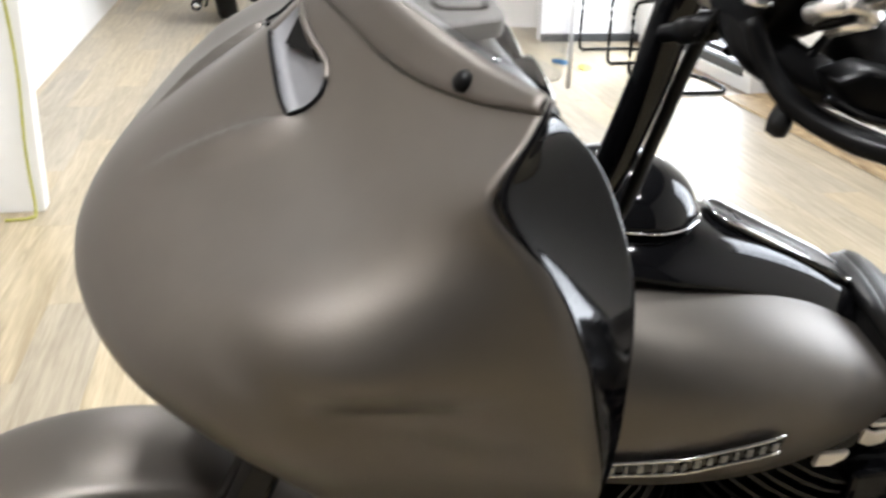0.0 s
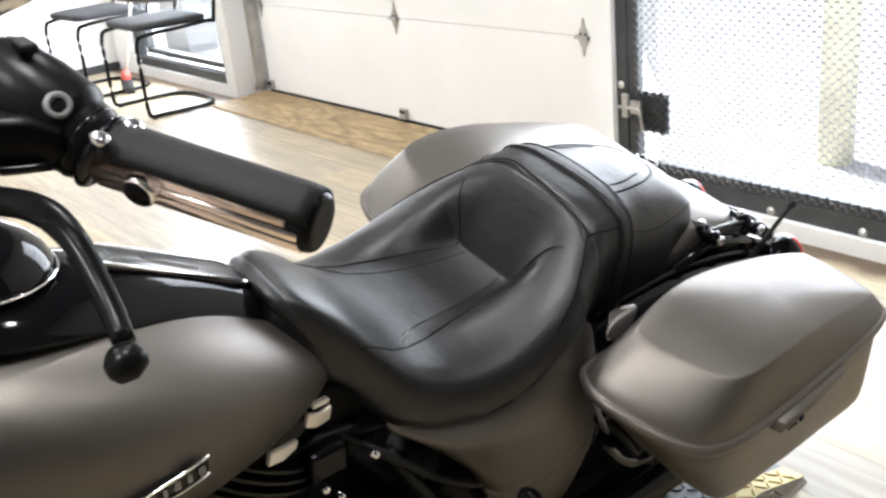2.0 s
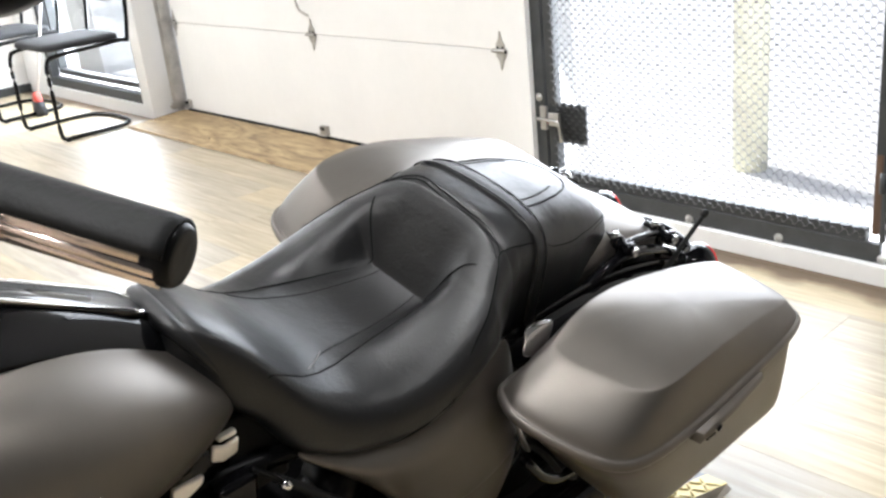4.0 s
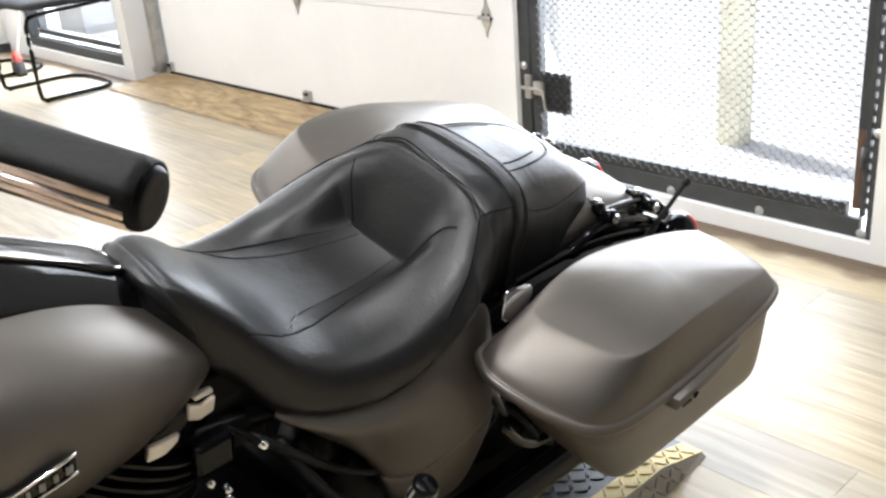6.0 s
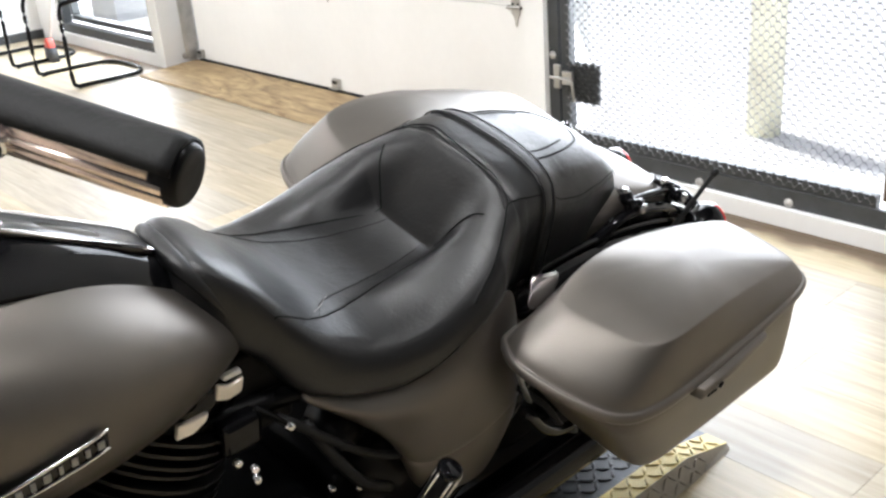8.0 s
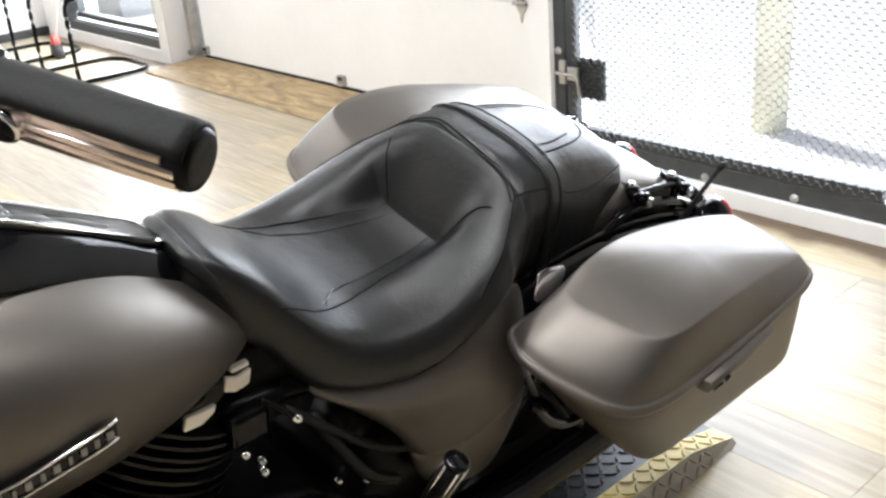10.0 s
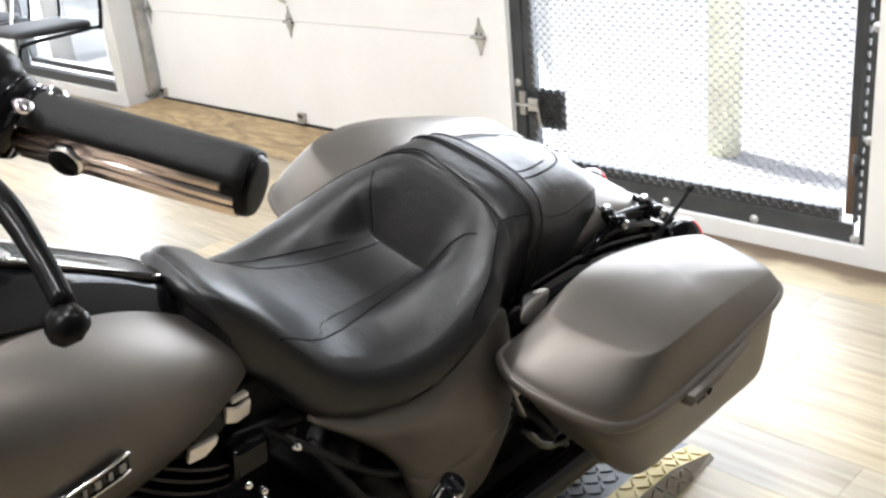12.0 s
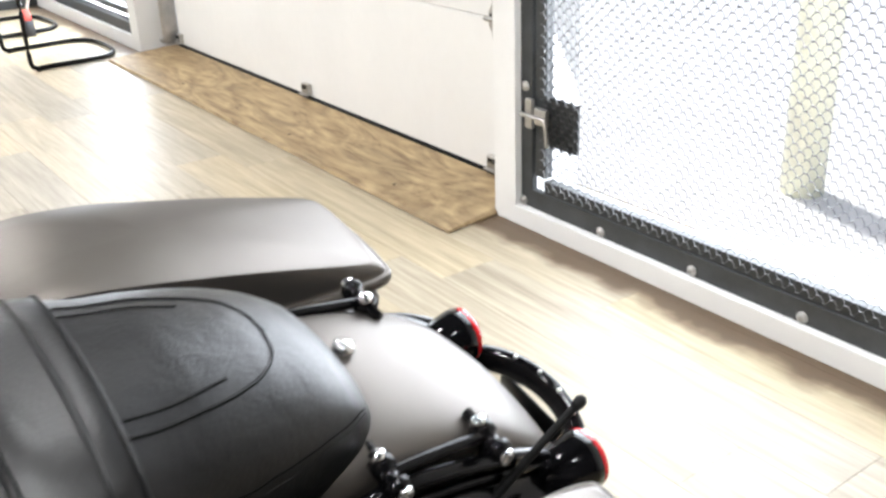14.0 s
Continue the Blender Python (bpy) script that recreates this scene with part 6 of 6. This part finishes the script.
cable("yellow_cable", [(-1.243, -3.86, 1.6), (-1.24, -3.87, 1.1), (-1.243, -3.84, 0.6), (-1.235, -3.845, 0.25), (-1.21, -3.83, 0.03), (-1.17, -3.84, 0.008), (-1.15, -3.93, 0.007)], mat("yellow_cord", (0.45, 0.44, 0.10), 0.5), "thin yellow cable hanging down the partition")
cable("black_cable", [(-3.6, -4.242, 1.5), (-3.7, -4.238, 0.75), (-3.85, -4.23, 0.55), (-4.0, -4.238, 0.72), (-4.1, -4.242, 1.5)], RUBBER, "black cable looping down the long wall")


# ---- cloth-covered crate and other things in the far bay ----
def covered_crate():
    t = thing("covered_crate", pose(-6.3, -0.88, 0), "crate on the floor under a crumpled white dust sheet", "dust sheet")
    rows = []
    for i in range(17):
        row = []
        for j in range(17):
            u, v = -1 + i / 8, -1 + j / 8
            r = max(abs(u), abs(v))
            h = 0.36 * max(0, 1 - max(0, (r - 0.5) / 0.36)) ** 0.7
            n = noise.noise(Vector((u * 2.3, v * 2.3, 0.4))) * 0.05
            row.append((u * 0.62 + n, v * 0.42 + n, max(0.006, h + n * (0.9 if h > 0 else 0.1))))
        rows.append(row)
    part("sheet", ruled(rows), CLOTH, t, sub=1, solid=0.004)
    part("crate", boxed(0, 0, 0.14, 0.6, 0.5, 0.27), mat("grey_crate", (0.3, 0.3, 0.3), 0.6), t, bevel=0.01, smooth=False)


covered_crate()


def storage_unit():
    t = thing("storage_shelf", pose(-5.9, -0.2, 0), "white shelf unit with grey bins standing on the floor", "shelf")
    for z in (0.12, 0.62, 1.2):
        part("shelf_board", boxed(0, 0, z, 0.9, 0.4, 0.03), WHITE, t, bevel=0.003, smooth=False)
    for x in (-0.46, 0.46):
        part("side_panel", boxed(x, 0, 0.65, 0.03, 0.4, 1.3), WHITE, t, bevel=0.003, smooth=False)


storage_unit()
bn = thing("storage_bin", pose(-5.75, -0.22, 0.135), "grey ribbed storage bin on the shelf", "bin")
part("bin", loft([rrect(-0.2 * k, 0.2 * k, -0.15 * k, 0.15 * k, z, 0.03) for k, z in ((0.9, 0), (1.0, 0.36), (1.03, 0.36), (1.03, 0.4))]), mat("bin_grey", (0.16, 0.165, 0.16), 0.6), bn, bevel=0.004)
wb = thing("timber_block", pose(-5.45, -0.55, 0, 0, 0, 20), "short block of raw timber on the floor", "timber")
part("block", boxed(0, 0, 0.035, 0.3, 0.1, 0.07), PLY, wb, bevel=0.003, smooth=False)


# ---- parked motorcycle further down the room, seen from behind ----
def far_motorcycle():
    t = thing("parked_motorcycle", pose(-6.15, -3.2, 0, 0, 9, -88), "black and chrome touring motorcycle with trunk, parked on the floor", "motorcycle", "parked motorcycles")
    zc, yc, r = 0.32, -0.05, 0.32
    for y in (yc, yc - 1.62):
        part("tyre", lathe([(-0.06, r - 0.09), (-0.085, r - 0.05), (-0.06, r - 0.015), (0, r), (0.06, r - 0.015), (0.085, r - 0.05), (0.06, r - 0.09)], (0, y, zc), (1, 0, 0), 36), RUBBER, t, "black tyre")
        part("rim", lathe([(-0.06, r - 0.085), (-0.03, 0.06), (0.03, 0.06), (0.06, r - 0.085)], (0, y, zc), (1, 0, 0), 28), CHROME, t, "chrome rim")
    rows = []
    for k in range(11):
        a = radians(150 - 165 * k / 10)
        rows.append([(x, yc + math.cos(a) * (r + 0.04 + dr), zc + math.sin(a) * (r + 0.04 + dr)) for x, dr in ((-0.11, -0.09), (-0.105, -0.015), (-0.05, 0.004), (0.05, 0.004), (0.105, -0.015), (0.11, -0.09))])
    part("rear_fender", ruled(rows), GLOSS, t, "gloss black rear fender", sub=1, solid=0.004)
    for s in (1, -1):
        b = part("saddlebag", loft([rrect(*sorted((s * 0.16, s * (0.16 + 0.24 * k))), -0.28, 0.32, z, 0.05) for k, z in ((0.8, 0.30), (1.0, 0.36), (1.0, 0.52), (0.96, 0.56), (0.8, 0.60))]), GLOSS, t, "gloss black saddlebag", bevel=0.004)
        for z in (0.33, 0.40):
            part("bag_rail", tube([(s * 0.13, 0.30, z), (s * 0.30, 0.36, z), (s * 0.41, 0.30, z), (s * 0.42, 0.0, z)], 0.011, 8, 5), CHROME, b, "chrome bag guard rail")
        part("muffler", tube([(s * 0.2, -0.6, 0.2), (s * 0.22, 0.0, 0.2), (s * 0.23, 0.42, 0.215)], 0.045, 14, 3), CHROME, t, "chrome muffler")
        part("muffler_tip", lathe([(0, 0.044), (0.01, 0.046), (0.012, 0.034), (-0.02, 0.03)], (s * 0.23, 0.415, 0.215), (0, 1, 0), 14), BLACK, t)
        part("tail_lamp", lathe([(0, 0.042), (0.02, 0.042), (0.034, 0.03), (0.038, 0)], (s * 0.18, 0.37, 0.53), (0, 1, 0), 18), RED, t, "round red tail lamp")
        part("trunk_lamp", boxed(s * 0.17, 0.395, 0.83, 0.12, 0.02, 0.06), RED, t, "red trunk lamp", bevel=0.006, smooth=False)
    part("light_bar", tube([(-0.2, 0.365, 0.53), (0, 0.375, 0.53), (0.2, 0.365, 0.53)], 0.022, 10, 4), CHROME, t, "chrome light bar")
    part("centre_lamp", lathe([(0, 0.05), (0.02, 0.05), (0.034, 0.036), (0.038, 0)], (0, 0.385, 0.56), (0, 1, 0.1), 20, oval=0.75), RED, t, "oval red centre lamp")
    part("fender_tip_lamp", boxed(0, 0.345, 0.325, 0.11, 0.02, 0.03), RED, t, "small red fender lamp", bevel=0.004, smooth=False)
    part("fender_trim", tube([(-0.12, 0.33, 0.29), (0, 0.355, 0.29), (0.12, 0.33, 0.29)], 0.011, 8, 4), CHROME, t, "chrome fender trim")
    part("trunk", loft([rrect(-0.27 * k, 0.27 * k, -0.12, 0.38 + 0.01 * k, z, 0.06) for k, z in ((0.9, 0.70), (1.0, 0.74), (1.0, 0.92), (0.95, 0.98), (0.8, 1.02))]), GLOSS, t, "gloss black trunk", bevel=0.004)
    part("plate", boxed(0, 0.40, 0.645, 0.18, 0.006, 0.10), mat("blank_plate", (0.35, 0.35, 0.34), 0.5), t, "plain grey number plate", bevel=0.003, smooth=False)
    part("seat", loft([rrect(-0.16 * k, 0.16 * k, -0.80, -0.10, z, 0.08) for k, z in ((0.9, 0.62), (1.0, 0.68), (0.9, 0.74), (0.6, 0.76))]), LEATHER, t, "black seat", sub=1)
    part("tank", loft([rrect(-0.17 * k, 0.17 * k, -1.30, -0.78, z, 0.1) for k, z in ((0.7, 0.64), (1.0, 0.74), (0.8, 0.86), (0.4, 0.90))]), GLOSS, t, "gloss black tank", sub=1)
    part("fairing", loft([[(x * w, y, z) for x, y in ((-1, -1.35), (1, -1.35), (0.6, -1.75), (-0.6, -1.75))] for w, z in ((0.25, 0.85), (0.36, 1.0), (0.33, 1.2), (0.25, 1.28))]), GLOSS, t, "gloss black fairing", sub=2)
    part("engine_block", boxed(0, -0.85, 0.42, 0.30, 0.5, 0.40), STEEL, t, "bright engine", bevel=0.04, smooth=False)
    part("bars", tube([(-0.42, -1.05, 1.06), (-0.3, -1.15, 1.10), (0, -1.25, 1.05), (0.3, -1.15, 1.10), (0.42, -1.05, 1.06)], 0.014, 8, 4), CHROME, t, "chrome handlebar")
    for s in (1, -1):
        part("fork_leg", tube([(s * 0.1, yc - 1.62, zc), (s * 0.1, -1.40, 0.95)], 0.028, 10, 1), CHROME, t, "chrome fork leg")
    part("side_stand", tube([(0.10, -0.8, 0.25), (0.20, -0.78, 0.03)], 0.012, 8, 1), BLACK, t, "black side stand")
    return t


fm = far_motorcycle()
copy_thing(fm, pose(-6.95, -0.12, 0, 0, 8, -62))


def stool():
    t = thing("padded_stool", pose(-7.75, -0.62, 0), "round stool with a yellow padded seat and dark legs", "stool")
    part("seat", lathe([(0.50, 0.15), (0.51, 0.18), (0.55, 0.185), (0.575, 0.16), (0.58, 0)], (0, 0, 0), (0, 0, 1), 24), mat("yellow_vinyl", (0.50, 0.36, 0.08), 0.4), t, "yellow padded seat", bevel=0.004)
    for k in range(4):
        a = radians(45 + 90 * k)
        part("leg", tube([(0.10 * math.cos(a), 0.10 * math.sin(a), 0.50), (0.19 * math.cos(a), 0.19 * math.sin(a), 0.0)], 0.012, 8, 1), BLACK, t)


stool()


def tool_chest():
    t = thing("tool_chest", pose(-9.0, -1.22, 0), "red steel tool chest with drawers on castors", "tool chest")
    red = mat("red_enamel", (0.42, 0.02, 0.018), 0.35, 0, 0.1, 6)
    part("body", boxed(0, 0, 0.5, 0.5, 0.30, 0.84), red, t, bevel=0.008, smooth=False)
    for k in range(5):
        d = part("drawer", boxed(0.256, 0, 0.19 + 0.155 * k, 0.014, 0.27, 0.14), red, t, bevel=0.004, smooth=False)
        part("handle", boxed(0.268, 0, 0.24 + 0.155 * k, 0.014, 0.24, 0.016), CHROME, d, bevel=0.003, smooth=False)
    for x in (-0.2, 0.2):
        for y in (-0.11, 0.11):
            part("castor", lathe([(-0.015, 0.03), (-0.013, 0.036), (0.013, 0.036), (0.015, 0.03)], (x, y, 0.036), (0, 1, 0), 14), RUBBER, t)


tool_chest()
bc = thing("blue_crate", pose(-7.9, -3.95, 0, 0, 0, 10), "blue plastic crate standing on the floor", "crate")
part("crate", loft([rrect(-0.2 * k, 0.2 * k, -0.16 * k, 0.16 * k, z, 0.02) for k, z in ((0.9, 0.10), (1.0, 0.42), (1.05, 0.42), (1.05, 0.45), (0.97, 0.45), (0.86, 0.13))]), mat("blue_plastic", (0.03, 0.16, 0.42), 0.4), bc, bevel=0.003)
part("dolly", boxed(0, 0, 0.07, 0.42, 0.34, 0.05), BLACK, bc, "black dolly under the crate", bevel=0.005, smooth=False)
for cx, cy in ((-0.15, -0.12), (0.15, -0.12), (-0.15, 0.12), (0.15, 0.12)):
    part("castor", lathe([(-0.012, 0.02), (-0.01, 0.024), (0.01, 0.024), (0.012, 0.02)], (cx, cy, 0.024), (0, 1, 0), 12), RUBBER, bc)


# ---- floor boards ----
def boards():
    bw, bl = 0.19, 1.22
    mesh = bpy.data.meshes.new("board")
    bm = boxed(0, 0, -0.006, bl - 0.0005, bw - 0.0005, 0.012)
    bmesh.ops.bevel(bm, geom=[e for e in bm.edges if all(v.co.z > -0.001 for v in e.verts)], offset=0.0005, segments=1, affect="EDGES")
    bm.to_mesh(mesh)
    bm.free()
    mesh.materials.append(OAK)
    r, y = 0, 0.16
    while y > YS - 0.1:
        x = XW + random.random() * bl
        while x < XE + bl / 2:
            if x + bl / 2 > XE + 0.15:
                # the last board of a row is sawn off at the wall
                stop = XE + 0.15 - x
                if stop < 0.06 - bl / 2:
                    break
                bm = boxed((stop - bl / 2) / 2, 0, -0.006, stop + bl / 2, bw - 0.0005, 0.012)
                cut = bpy.data.meshes.new("board")
                bm.to_mesh(cut)
                bm.free()
                cut.materials.append(OAK)
                b = new("board", cut)
                b.parent = floor
                b.location = (x, y - bw / 2, 0.0)
                break
            b = new("board", mesh)
            b.parent = floor
            b.location = (x, y - bw / 2, 0.0)
            if r % 2:
                b.rotation_euler = (0, 0, math.pi)
            x += bl
            r += 1
        y -= bw


boards()
